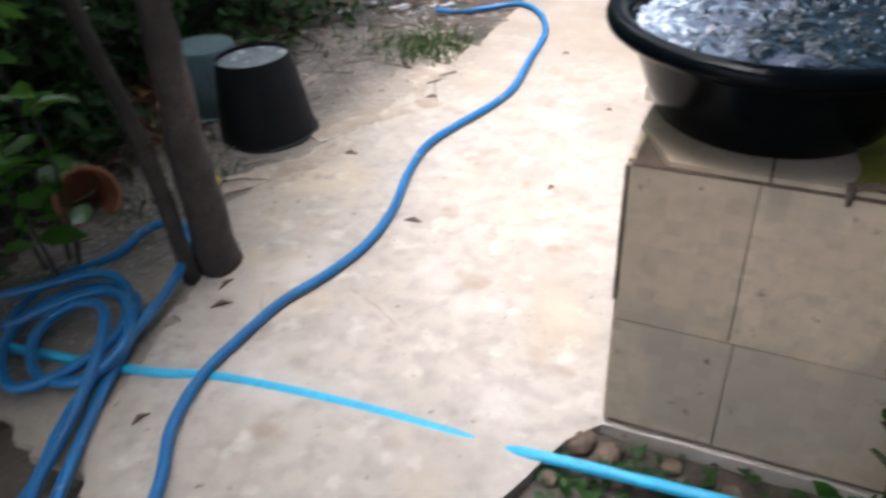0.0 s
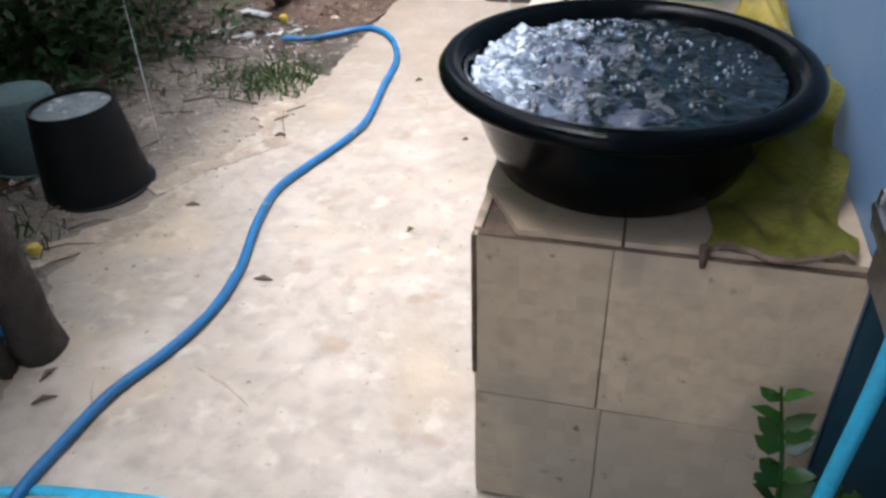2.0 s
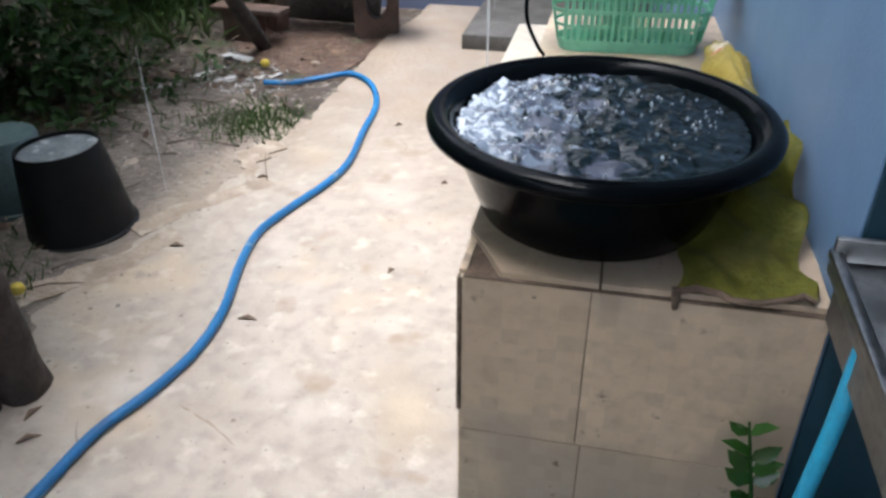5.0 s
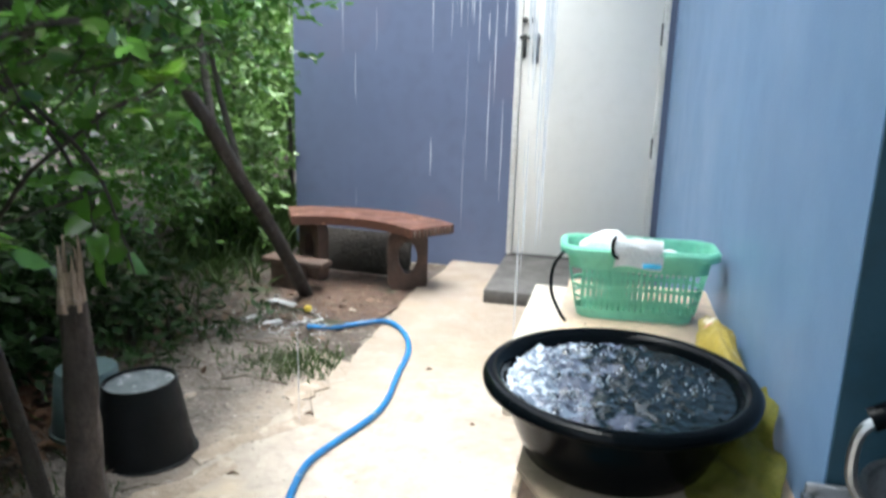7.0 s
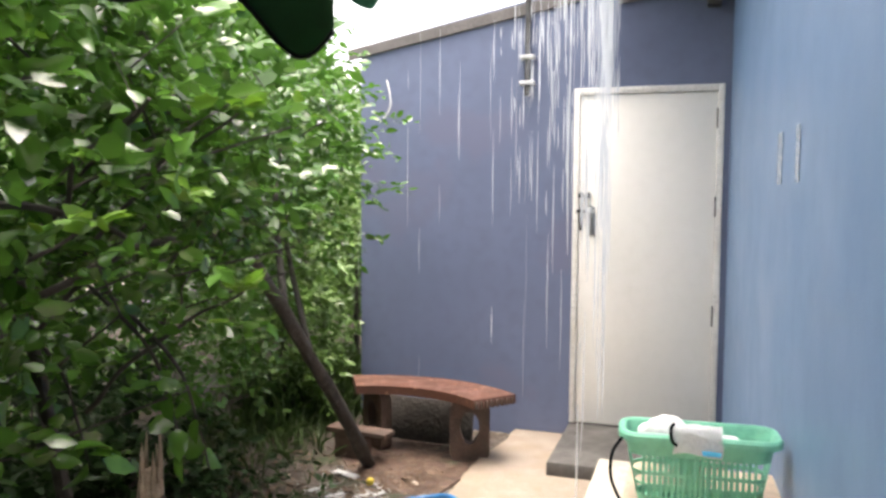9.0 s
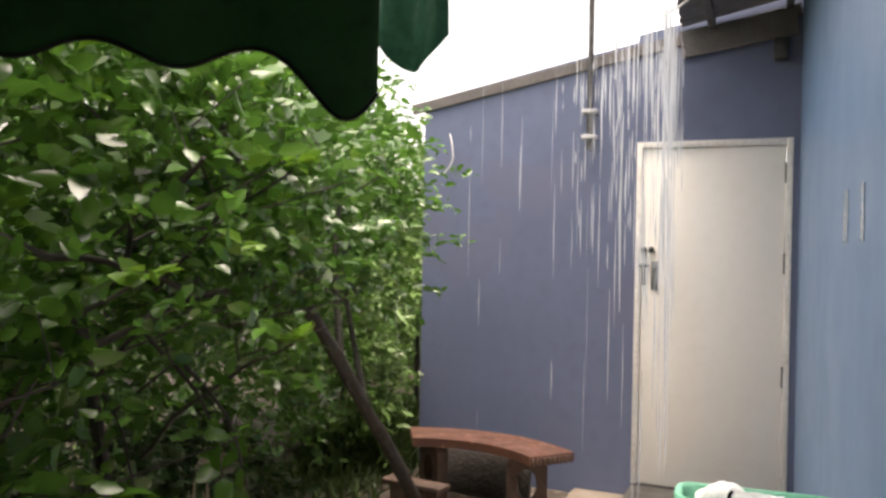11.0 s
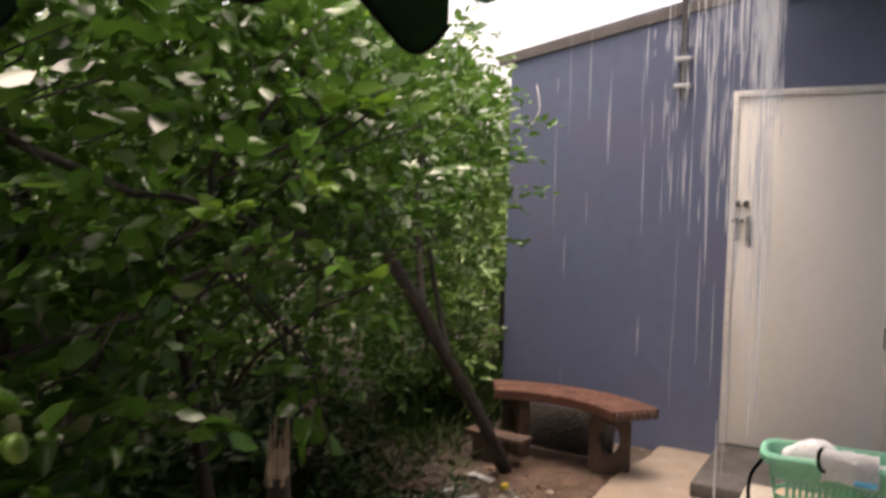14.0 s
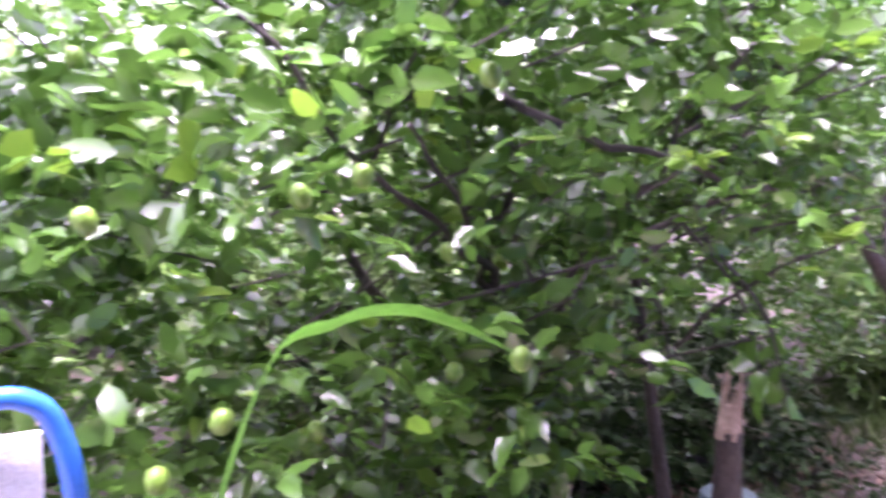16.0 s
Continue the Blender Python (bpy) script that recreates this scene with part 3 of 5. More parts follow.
def build_basin():
    ob = thing("wash_basin", "large round black plastic basin brim-full of rippling water", "basin", at=(0.476, 1.185, 0.574))
    prof = [(0.165, 0.0), (0.173, 0.0), (0.181, 0.006), (0.203, 0.06), (0.226, 0.122), (0.232, 0.132), (0.246, 0.138), (0.26, 0.142),
            (0.268, 0.149), (0.269, 0.159), (0.262, 0.168), (0.25, 0.172), (0.24, 0.169), (0.23, 0.16), (0.222, 0.135), (0.20, 0.06), (0.18, 0.01), (0.17, 0.008)]
    part("shell", lathe([(r * 1.016, z) for r, z in prof], 72), M_black, ob, angle=60)
    bm = bmesh.new()
    n = 120
    grid = {}
    rad = 0.2265
    for i in range(n):
        for j in range(n):
            x, y = (2 * i / (n - 1) - 1) * rad, (2 * j / (n - 1) - 1) * rad
            if math.hypot(x, y) <= rad:
                v = Vector((x, y, 0))
                calm = min(1.5, 0.6 + max(0.0, 0.08 - x) * 3 + max(0.0, -0.04 - x) * 6)
                z = 0.009 * calm * noise.noise(v * 19) + 0.0065 * calm * noise.noise(v * 43 + Vector((3, 1, 7))) + 0.003 * calm * noise.noise(v * 95)
                grid[i, j] = bm.verts.new((x, y, 0.147 + z))
    for i in range(n - 1):
        for j in range(n - 1):
            q = [grid.get(k) for k in ((i, j), (i + 1, j), (i + 1, j + 1), (i, j + 1))]
            if all(q):
                bm.faces.new(q)
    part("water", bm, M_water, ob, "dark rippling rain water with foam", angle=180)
    pick = random.Random(5)
    bm = bmesh.new()
    for k in range(150):
        far = k % 3
        a, r = pick.uniform(0, 6.283), 0.2 * math.sqrt(pick.random())
        x, y = r * math.cos(a), r * math.sin(a)
        if far and x > -0.02:
            continue
        for q in range(pick.randint(1, 4)):
            s = pick.uniform(0.001, 0.0032)
            ring = bmesh.ops.create_icosphere(bm, subdivisions=1, radius=s)["verts"]
            dx, dy, dz = pick.gauss(0, 0.008), pick.gauss(0, 0.008), pick.uniform(0.147, 0.156 + 0.005 * q)
            for v in ring:
                v.co = Vector((x + dx + v.co.x, y + dy + v.co.y, dz + v.co.z * pick.uniform(1.0, 1.9)))
    tagged(part("splash", bm, M_foam, ob, angle=180), "white water drops thrown up by rain", kind="stuff")
    return ob


build_basin()


def draped(nx, ny, fn):
    bm = bmesh.new()
    g = [[bm.verts.new(fn(i / (nx - 1), j / (ny - 1))) for i in range(nx)] for j in range(ny)]
    for a, b in zip(g, g[1:]):
        for i in range(nx - 1):
            bm.faces.new((a[i], a[i + 1], b[i + 1], b[i]))
    bmesh.ops.solidify(bm, geom=bm.faces[:], thickness=0.004)
    return bm


def olive_cloth(u, v):
    x = 0.6 + 0.185 * u + 0.06 * v * (1 - u) + 0.008 * math.sin(v * 17)
    y = 0.948 + 0.36 * v + 0.012 * math.sin(u * 9)
    z = 0.580 + 0.11 * max(0, v - 0.25) * (0.3 + u) + 0.022 * abs(math.sin(v * 9 + u * 4)) * (0.25 + v) + 0.012 * noise.noise(Vector((u * 6, v * 7, 1)))
    return x, y, z


cloth = thing("cloth", "crumpled olive-yellow cloth spread on the tiled block", "cloth")
part("cloth_sheet", draped(26, 34, olive_cloth), M_sack, cloth, angle=80)
hem_line = [Vector(olive_cloth(k / 12, 0)) + Vector((0, -0.001, -0.001)) for k in range(13)]
part("hem", tube(hem_line, 0.0045, 7, bumpy=0.6), M_grout, cloth, "mouldy brown front hem")
part("drip_mark", tube([(0.603, 0.9465, 0.586), (0.604, 0.945, 0.57), (0.605, 0.9445, 0.552)], [0.006, 0.006, 0.0035], 7, bumpy=0.4), M_grout, cloth, "brown dirty drip")


def sack_shape():
    bm = bmesh.new()
    bmesh.ops.create_icosphere(bm, subdivisions=4, radius=1)
    for v in bm.verts:
        p = v.co.copy()
        k = 1 + 0.22 * noise.noise(p * 2.6) + 0.24 * abs(noise.noise(p * 5)) + 0.10 * noise.noise(p * 12)
        v.co = Vector((p.x * 0.045 * k, p.y * 0.26 * k, max(-0.032, p.z * 0.075 * k)))
    return bm


thing("sack", "crumpled yellow printed sack lying against the wall", "sack", sack_shape(), M_sack2, at=pose(0.728, 1.66, 0.603, 0, 0, 2), angle=80)


def rounded_rect(w, d, r, n=10):
    """Points round a rectangle with rounded corners, anticlockwise."""
    out = []
    for cx, cy, a0 in ((w / 2 - r, d / 2 - r, 0), (-w / 2 + r, d / 2 - r, 90), (-w / 2 + r, -d / 2 + r, 180), (w / 2 - r, -d / 2 + r, 270)):
        for k in range(n + 1):
            a = radians(a0 + 90 * k / n)
            out.append((cx + r * math.cos(a), cy + r * math.sin(a)))
    return out


def band(z0, z1, w0, d0, w1, d1, r, t=0.004):
    """A closed ring wall between two heights."""
    bm = bmesh.new()
    rings = []
    for z, w, d, q in ((z0, w0, d0, 0), (z1, w1, d1, 0), (z1, w1, d1, t), (z0, w0, d0, t)):
        rings.append([bm.verts.new((x, y, z)) for x, y in rounded_rect(w - 2 * q, d - 2 * q, r - q)])
    n = len(rings[0])
    for a, b in zip(rings, rings[1:] + rings[:1]):
        for i in range(n):
            bm.faces.new((a[i], a[(i + 1) % n], b[(i + 1) % n], b[i]))
    return bm


def build_basket():
    bk = thing("laundry_basket", "mint green plastic laundry basket with pierced sides", "basket", at=pose(0.513, 2.056, 0.574, 0, 0, 4))
    H = 0.226
    W = lambda z: 0.345 + 0.09 * z / H
    D = lambda z: 0.10 + 0.06 * z / H
    part("base", prism(rounded_rect(W(0), D(0), 0.05), 0.0, 0.008), M_mint, bk)
    for z0, z1 in ((0.0, 0.03), (0.062, 0.07), (0.098, 0.108), (0.158, H)):
        part("band", band(z0, z1, W(z0), D(z0), W(z1), D(z1), 0.05), M_mint, bk)
    bm = bmesh.new()
    rings = []
    for dz, q in ((-0.022, 0.012), (-0.022, 0.0), (-0.004, -0.002), (0.004, 0.004), (0.004, 0.014), (-0.006, 0.018)):
        rings.append([bm.verts.new((x, y, H + dz)) for x, y in rounded_rect(W(H) + 0.03 - 2 * q, D(H) + 0.03 - 2 * q, 0.06 - q)])
    for a, b in zip(rings, rings[1:] + rings[:1]):
        for i in range(len(a)):
            bm.faces.new((a[i], a[(i + 1) % len(a)], b[(i + 1) % len(a)], b[i]))
    part("rim", bm, M_mint, bk)
    slat = mesh_of("slat", box(-0.0045, 0.0045, -0.002, 0.002, 0, 0.14, 0.0015, 1), M_mint)
    for side in range(4):
        long = side % 2 == 0
        span = (W(0.1) if long else D(0.1)) - 0.07
        n = int(span / 0.0165)
        for k in range(n + 1):
            s = -span / 2 + span * k / n
            lo = (D(0.026) if long else W(0.026)) / 2 - 0.002
            tilt = math.degrees(math.atan((0.03 if long else 0.045) / H))
            m = Matrix.Rotation(math.pi / 2 * side, 4, "Z") @ Matrix.Translation((s, -lo, 0.026)) @ pose(0, 0, 0, tilt)
            part("slat", slat, None, bk, at=m)
    loop = [(-0.222, -0.09, 0.215), (-0.25, -0.11, 0.17), (-0.252, -0.12, 0.10), (-0.225, -0.13, 0.04), (-0.205, -0.13, 0.012)]
    part("carry_cord", tube(smooth_line(loop, 6), 0.005, 8), M_black, bk, "black cord handle")
    return bk


build_basket()


def clip_cloth(u, v):
    """A small towel folded over the basket's front rim."""
    x = 0.442 + 0.138 * u
    s = v * 0.19
    y0 = 1.955 + 0.01 * u
    if s < 0.065:
        return (x + 0.004 * math.sin(s * 60), y0 - 0.005 + 0.004 * math.sin(u * 8), 0.752 + s + 0.006 * math.sin(u * 5))
    if s < 0.115:
        a = (s - 0.065) / 0.05 * math.pi / 2
        return (x, y0 + 0.03 * (1 - math.cos(a)), 0.817 + 0.016 * math.sin(a) + 0.003 * math.sin(u * 11))
    return (x, y0 + 0.03 + (s - 0.115), 0.833 - (s - 0.115) * 0.35 + 0.006 * math.sin(u * 9 + s * 30))


towel = thing("hand_towel", "small white towel with a blue corner over the basket rim", "towel")
part("towel_body", draped(16, 26, clip_cloth), M_cloth_white, towel)
part("towel_band", box(0.525, 0.578, 1.9475, 1.9505, 0.756, 0.771, 0.001), M_cloth_blue, towel, "bright blue band")
part("peg", tube(smooth_line([(0.455, 1.944, 0.782), (0.443, 1.942, 0.79), (0.437, 1.943, 0.81), (0.438, 1.95, 0.832), (0.444, 1.962, 0.838)], 5), 0.005, 8), M_black, towel, "black clip")


def heap(rx, ry, rz, seed):
    bm = bmesh.new()
    bmesh.ops.create_icosphere(bm, subdivisions=4, radius=1)
    for v in bm.verts:
        p = v.co.copy()
        k = 1 + 0.22 * noise.noise(p * 1.8 + Vector((seed, 0, 0))) + 0.08 * noise.noise(p * 6)
        v.co = Vector((p.x * rx * k, p.y * ry * k, max(-0.02, p.z * rz * k)))
    return bm


thing("laundry", "white crumpled laundry inside the mint basket", "laundry", heap(0.085, 0.05, 0.075, 3), M_cloth_white, at=(0.41, 2.05, 0.76))
thing("laundry", "white folded laundry filling the mint basket", "laundry", heap(0.10, 0.05, 0.05, 8), M_cloth_white, at=(0.58, 2.06, 0.738))


# ---- sink corner ----
def build_sink():
    s = thing("sink_unit", "stainless steel outdoor sink top on thin legs", "sink")
    x0, x1, y0, y1, z = 0.782, 1.7, 0.42, 0.945, 0.66
    bm = bmesh.new()
    bm_box(bm, x0, x1, y0, y1, z - 0.02, z, 0.004)
    part("worktop", bm, M_steel, s)
    part("lip", box(x0 - 0.004, x0 + 0.012, y0, y1, z + 0.001, z + 0.016, 0.004), M_steel, s)
    part("upstand", box(x0, x1, y1 - 0.012, y1, z + 0.001, z + 0.035, 0.004), M_steel, s)
    part("apron", box(x0 + 0.01, x0 + 0.016, y0 + 0.02, y1 - 0.02, z - 0.08, z - 0.021), M_steel, s)
    for lx, ly in ((x0 + 0.06, y0 + 0.05), (x1 - 0.05, y0 + 0.05), (x1 - 0.05, y1 - 0.05)):
        part("leg", tube([(lx, ly, -0.03), (lx, ly, z - 0.02)], 0.012, 10), M_steel, s)


build_sink()


def build_pot():
    p = thing("cooking_pot", "steel cooking pot with a black-gripped handle", "pot", at=(0.918, 0.70, 0.662))
    part("pot_body", lathe([(0.10, 0), (0.112, 0.004), (0.12, 0.02), (0.124, 0.15), (0.13, 0.154), (0.13, 0.158), (0.12, 0.156), (0.116, 0.15), (0.112, 0.02), (0.10, 0.01)], 48), M_steel, p)
    h = part("handle_bar", tube(smooth_line([(-0.12, 0.02, 0.13), (-0.14, 0.02, 0.17), (-0.138, 0.02, 0.23), (-0.11, 0.02, 0.26)], 6), 0.008, 8), M_steel, p)
    part("grip", tube([(-0.128, 0.02, 0.252), (-0.10, 0.02, 0.268), (0.1, 0.02, 0.268)], 0.017, 12), M_black, h, "black plastic grip")


build_pot()
thing("water_pipe", "pale blue plastic water pipe rising under the sink", "pipe",
      tube(smooth_line([(-1.02, 0.68, 0.0), (-0.65, 0.73, 0.002), (-0.48, 0.78, -0.002), (-0.2, 0.812, -0.005), (0.04, 0.82, -0.008), (0.13, 0.82, -0.014), (0.22, 0.822, 0.002),
                        (0.51, 0.83, 0.015), (0.72, 0.83, 0.03), (0.786, 0.82, 0.09), (0.79, 0.81, 0.3), (0.797, 0.80, 0.5), (0.80, 0.80, 0.64)], 6), 0.0115, 12), M_pipe)
thing("tape_strip", "pale clear tape strip stuck on the blue wall", "tape", box(-0.001, 0.001, -0.055, 0.055, 0, 0.17, 0), M_tape,
      at=pose(wall_x(2.46) - 0.002, 2.46, 1.55, 0, 0, 2.3), group="tape strips")
thing("tape_strip", "pale clear tape strip stuck on the blue wall", "tape", box(-0.001, 0.001, -0.035, 0.035, 0, 0.165, 0), M_tape,
      at=pose(wall_x(2.1) - 0.002, 2.1, 1.55, 0, 0, 2.3), group="tape strips")


# ---- hose ----
hose_line = [(-0.30, 0.22), (-0.39, 0.48), (-0.47, 0.62), (-0.505, 0.76), (-0.5, 0.9), (-0.485, 1.03), (-0.44, 1.16), (-0.41, 1.31), (-0.42, 1.48), (-0.47, 1.69),
             (-0.49, 1.87), (-0.45, 2.04), (-0.4, 2.21), (-0.38, 2.38), (-0.41, 2.64), (-0.44, 2.92), (-0.53, 3.14), (-0.65, 3.25), (-0.78, 3.24), (-0.9, 3.14), (-1.02, 3.12)]
thing("garden_hose", "blue rubber hose winding along the wet path", "hose",
      tube(smooth_line([(x, y, 0.0125 if x > -0.66 else -0.008) for x, y in hose_line], 8), 0.0125, 12), M_hose)
coil = [(-0.52, 0.26, 0.02), (-0.6, 0.4, 0.02), (-0.69, 0.59, 0.02), (-0.72, 0.8, 0.03), (-0.75, 0.99, 0.05), (-0.82, 1.12, 0.06), (-0.92, 1.18, 0.05), (-1.0, 1.15, 0.02),
        (-1.02, 1.05, 0.0), (-1.1, 0.92, -0.01), (-1.06, 0.74, 0.0), (-0.96, 0.8, 0.04), (-0.86, 0.87, 0.06), (-0.76, 0.84, 0.06), (-0.69, 0.74, 0.05), (-0.72, 0.64, 0.03),
        (-0.84, 0.63, 0.02), (-0.93, 0.72, 0.03), (-0.9, 0.82, 0.05), (-0.79, 0.8, 0.07), (-0.7, 0.66, 0.05), (-0.63, 0.47, 0.02), (-0.57, 0.28, 0.02)]
thing("garden_hose", "coiled blue rubber hose heaped beside the wooden post", "hose", tube(smooth_line(coil, 8), 0.0125, 12), M_hose)
coil_low = [(-0.44, 0.2, 0.012), (-0.56, 0.42, 0.012), (-0.66, 0.62, 0.012), (-0.75, 0.82, 0.01), (-0.86, 0.94, 0.0), (-0.98, 0.92, 0.0), (-1.04, 0.8, 0.0), (-0.98, 0.66, 0.01), (-0.85, 0.58, 0.02),
            (-0.76, 0.66, 0.035), (-0.74, 0.78, 0.045), (-0.82, 0.9, 0.05), (-0.95, 0.93, 0.045), (-1.12, 0.82, 0.02), (-1.3, 0.76, -0.01)]
thing("garden_hose", "second blue hose strand looped under the coil", "hose", tube(smooth_line(coil_low, 8), 0.0125, 12), M_hose)


# ---- buckets, post, bench ----
def build_bucket():
    b = thing("bucket", "black plastic bucket standing upside down with a wet bottom", "bucket", at=pose(-1.055, 1.82, -0.02, 0, -3, 0))
    part("shell", lathe([(0.158, 0.0), (0.165, 0.0), (0.167, 0.012), (0.158, 0.016), (0.155, 0.03), (0.122, 0.272), (0.119, 0.278), (0.115, 0.278),
                         (0.112, 0.266), (0.1, 0.264), (0.1, 0.26), (0.15, 0.02)], 48), M_black_dull, b)
    part("bottom", lathe([(0.02, 0.262), (0.108, 0.2635), (0.1125, 0.2665), (0.10, 0.267), (0.02, 0.2665)], 48), M_bucket_bottom, b, "wet grey bucket bottom")


build_bucket()
gb = thing("bucket", "grey-green plastic bucket behind the black one", "bucket", at=pose(-1.36, 1.93, -0.02, 0, 0, 0))
part("shell", lathe([(0.131, 0.004), (0.132, 0.02), (0.105, 0.235), (0.10, 0.24), (0.02, 0.236)], 40), M_grey_bucket, gb)
part("rim", lathe([(0.1305, 0.0), (0.14, 0.003), (0.141, 0.018), (0.1325, 0.021)], 40, closed=True), M_grey_bucket, gb)
thing("plant_pot", "small terracotta plastic pot lying under the bush", "plant pot",
      lathe([(0.06, 0), (0.064, 0.003), (0.085, 0.12), (0.09, 0.12), (0.09, 0.135), (0.08, 0.135), (0.06, 0.02)], 28), M_red, at=pose(-1.33, 1.25, 0.04, 80, 0, 60))

post = thing("wooden_post", "weathered dark wooden stump with a split pale top", "post")
part("stump", tube(smooth_line([(-0.735, 1.12, -0.05), (-0.725, 1.11, 0.1), (-0.705, 1.085, 0.35), (-0.675, 1.06, 0.6), (-0.665, 1.05, 0.82)], 6),
                   [0.062 - 0.034 * (i / 24) ** 0.8 for i in range(25)], 14, bumpy=0.25), M_wood, post)
cap = part("split_top", tube([(-0.664, 1.05, 0.80), (-0.667, 1.05, 0.85), (-0.67, 1.05, 0.88)], [0.029, 0.026, 0.016], 11, bumpy=0.7), M_wood_pale, post, "pale split wood")
for k in range(9):
    a, h = k * 0.7, (0.10, 0.165, 0.12, 0.075, 0.15, 0.09, 0.13, 0.07, 0.11)[k]
    o = Vector((-0.666 + 0.019 * math.cos(a), 1.05 + 0.019 * math.sin(a), 0.815))
    part("splinter", tube([o, o + Vector((0.002 * math.cos(a), 0.002 * math.sin(a), h * 0.6)), o + Vector((0.004 * math.cos(a * 2), 0, h))], [0.0095, 0.006, 0.0012], 5, bumpy=0.5), M_wood_pale, cap)
thing("stake", "thin dark stake leaning beside the stump", "stake",
      tube(smooth_line([(-0.755, 1.04, -0.04), (-0.79, 1.04, 0.33), (-0.86, 1.03, 0.66), (-0.93, 1.02, 1.0), (-0.98, 1.0, 1.3)], 6), (0.022, 0.014), 10, bumpy=0.2), M_bark)


def arc_slab(cx, cy, r0, r1, a0, a1, z0, z1, n=28):
    inner = [(cx + r0 * math.cos(radians(a0 + (a1 - a0) * k / n)), cy + r0 * math.sin(radians(a0 + (a1 - a0) * k / n))) for k in range(n + 1)]
    outer = [(cx + r1 * math.cos(radians(a0 + (a1 - a0) * k / n)), cy + r1 * math.sin(radians(a0 + (a1 - a0) * k / n))) for k in range(n + 1)]
    return prism(inner + outer[::-1], z0, z1)


def bench_leg():
    """Upright slab with an oval hole."""
    bm = bmesh.new()
    n = 28
    outer, inner = [], []
    for k in range(n):
        a = 2 * math.pi * k / n
        c, s = math.cos(a), math.sin(a)
        q = 1 / max(abs(c), abs(s))
        outer.append((0.115 * c * q, 0.17 + 0.17 * s * q))
        inner.append((0.055 * c, 0.19 + 0.095 * s))
    rings = [[bm.verts.new((x, y, z)) for x, z in ring] for ring, y in ((outer, -0.035), (outer, 0.035), (inner, 0.035), (inner, -0.035))]
    for a, b in zip(rings, rings[1:] + rings[:1]):
        for i in range(n):
            bm.faces.new((a[i], a[(i + 1) % n], b[(i + 1) % n], b[i]))
    return bm


def build_bench():
    b = thing("garden_bench", "curved red-brown cast stone garden bench by the wall", "bench")
    cx, cy = -1.09, 3.22
    part("seat", arc_slab(cx, cy, 0.65, 0.94, 48, 118, 0.335, 0.385), M_bench, b)
    for k in range(8):
        r = 0.675 + 0.034 * k
        a = radians(48)
        part("edge_rib", box(-0.007, 0.007, -0.016, 0.016, -0.02, 0.02, 0.002, 1), M_bench_leg, b, at=Matrix.Translation((cx + r * math.cos(a), cy + r * math.sin(a) - 0.008, 0.355)) @ pose(0, 0, 0, 0, 0, 48))
    for a, turn in ((63, 14), (108, 142)):
        q = radians(a)
        part("leg", bench_leg(), M_bench_leg, b, at=Matrix.Translation((cx + 0.79 * math.cos(q), cy + 0.79 * math.sin(q), -0.02)) @ pose(0, 0, 0, 0, 0, turn))


build_bench()
thing("board", "weathered plank lying low beneath the bench", "plank", box(-0.2, 0.2, -0.06, 0.06, 0, 0.03, 0.004), M_bench_leg, at=pose(-1.35, 3.75, 0.12, 0, 0, -8))
# Dark sheet added to stand in for the shade under the bench.
thing("board", "added dark board standing in for shade behind the bench legs", "plank", box(-0.38, 0.36, -0.012, 0.012, 0, 0.27, 0.004), M_bark, at=pose(-1.14, 4.16, -0.03, -12, 0, -4))
thing("brick_stub", "dark stone propping the plank under the bench", "stone", box(-0.1, 0.1, -0.05, 0.05, -0.04, 0.12, 0.012), M_bench_leg, at=pose(-1.4, 3.76, 0, 0, 0, -8))


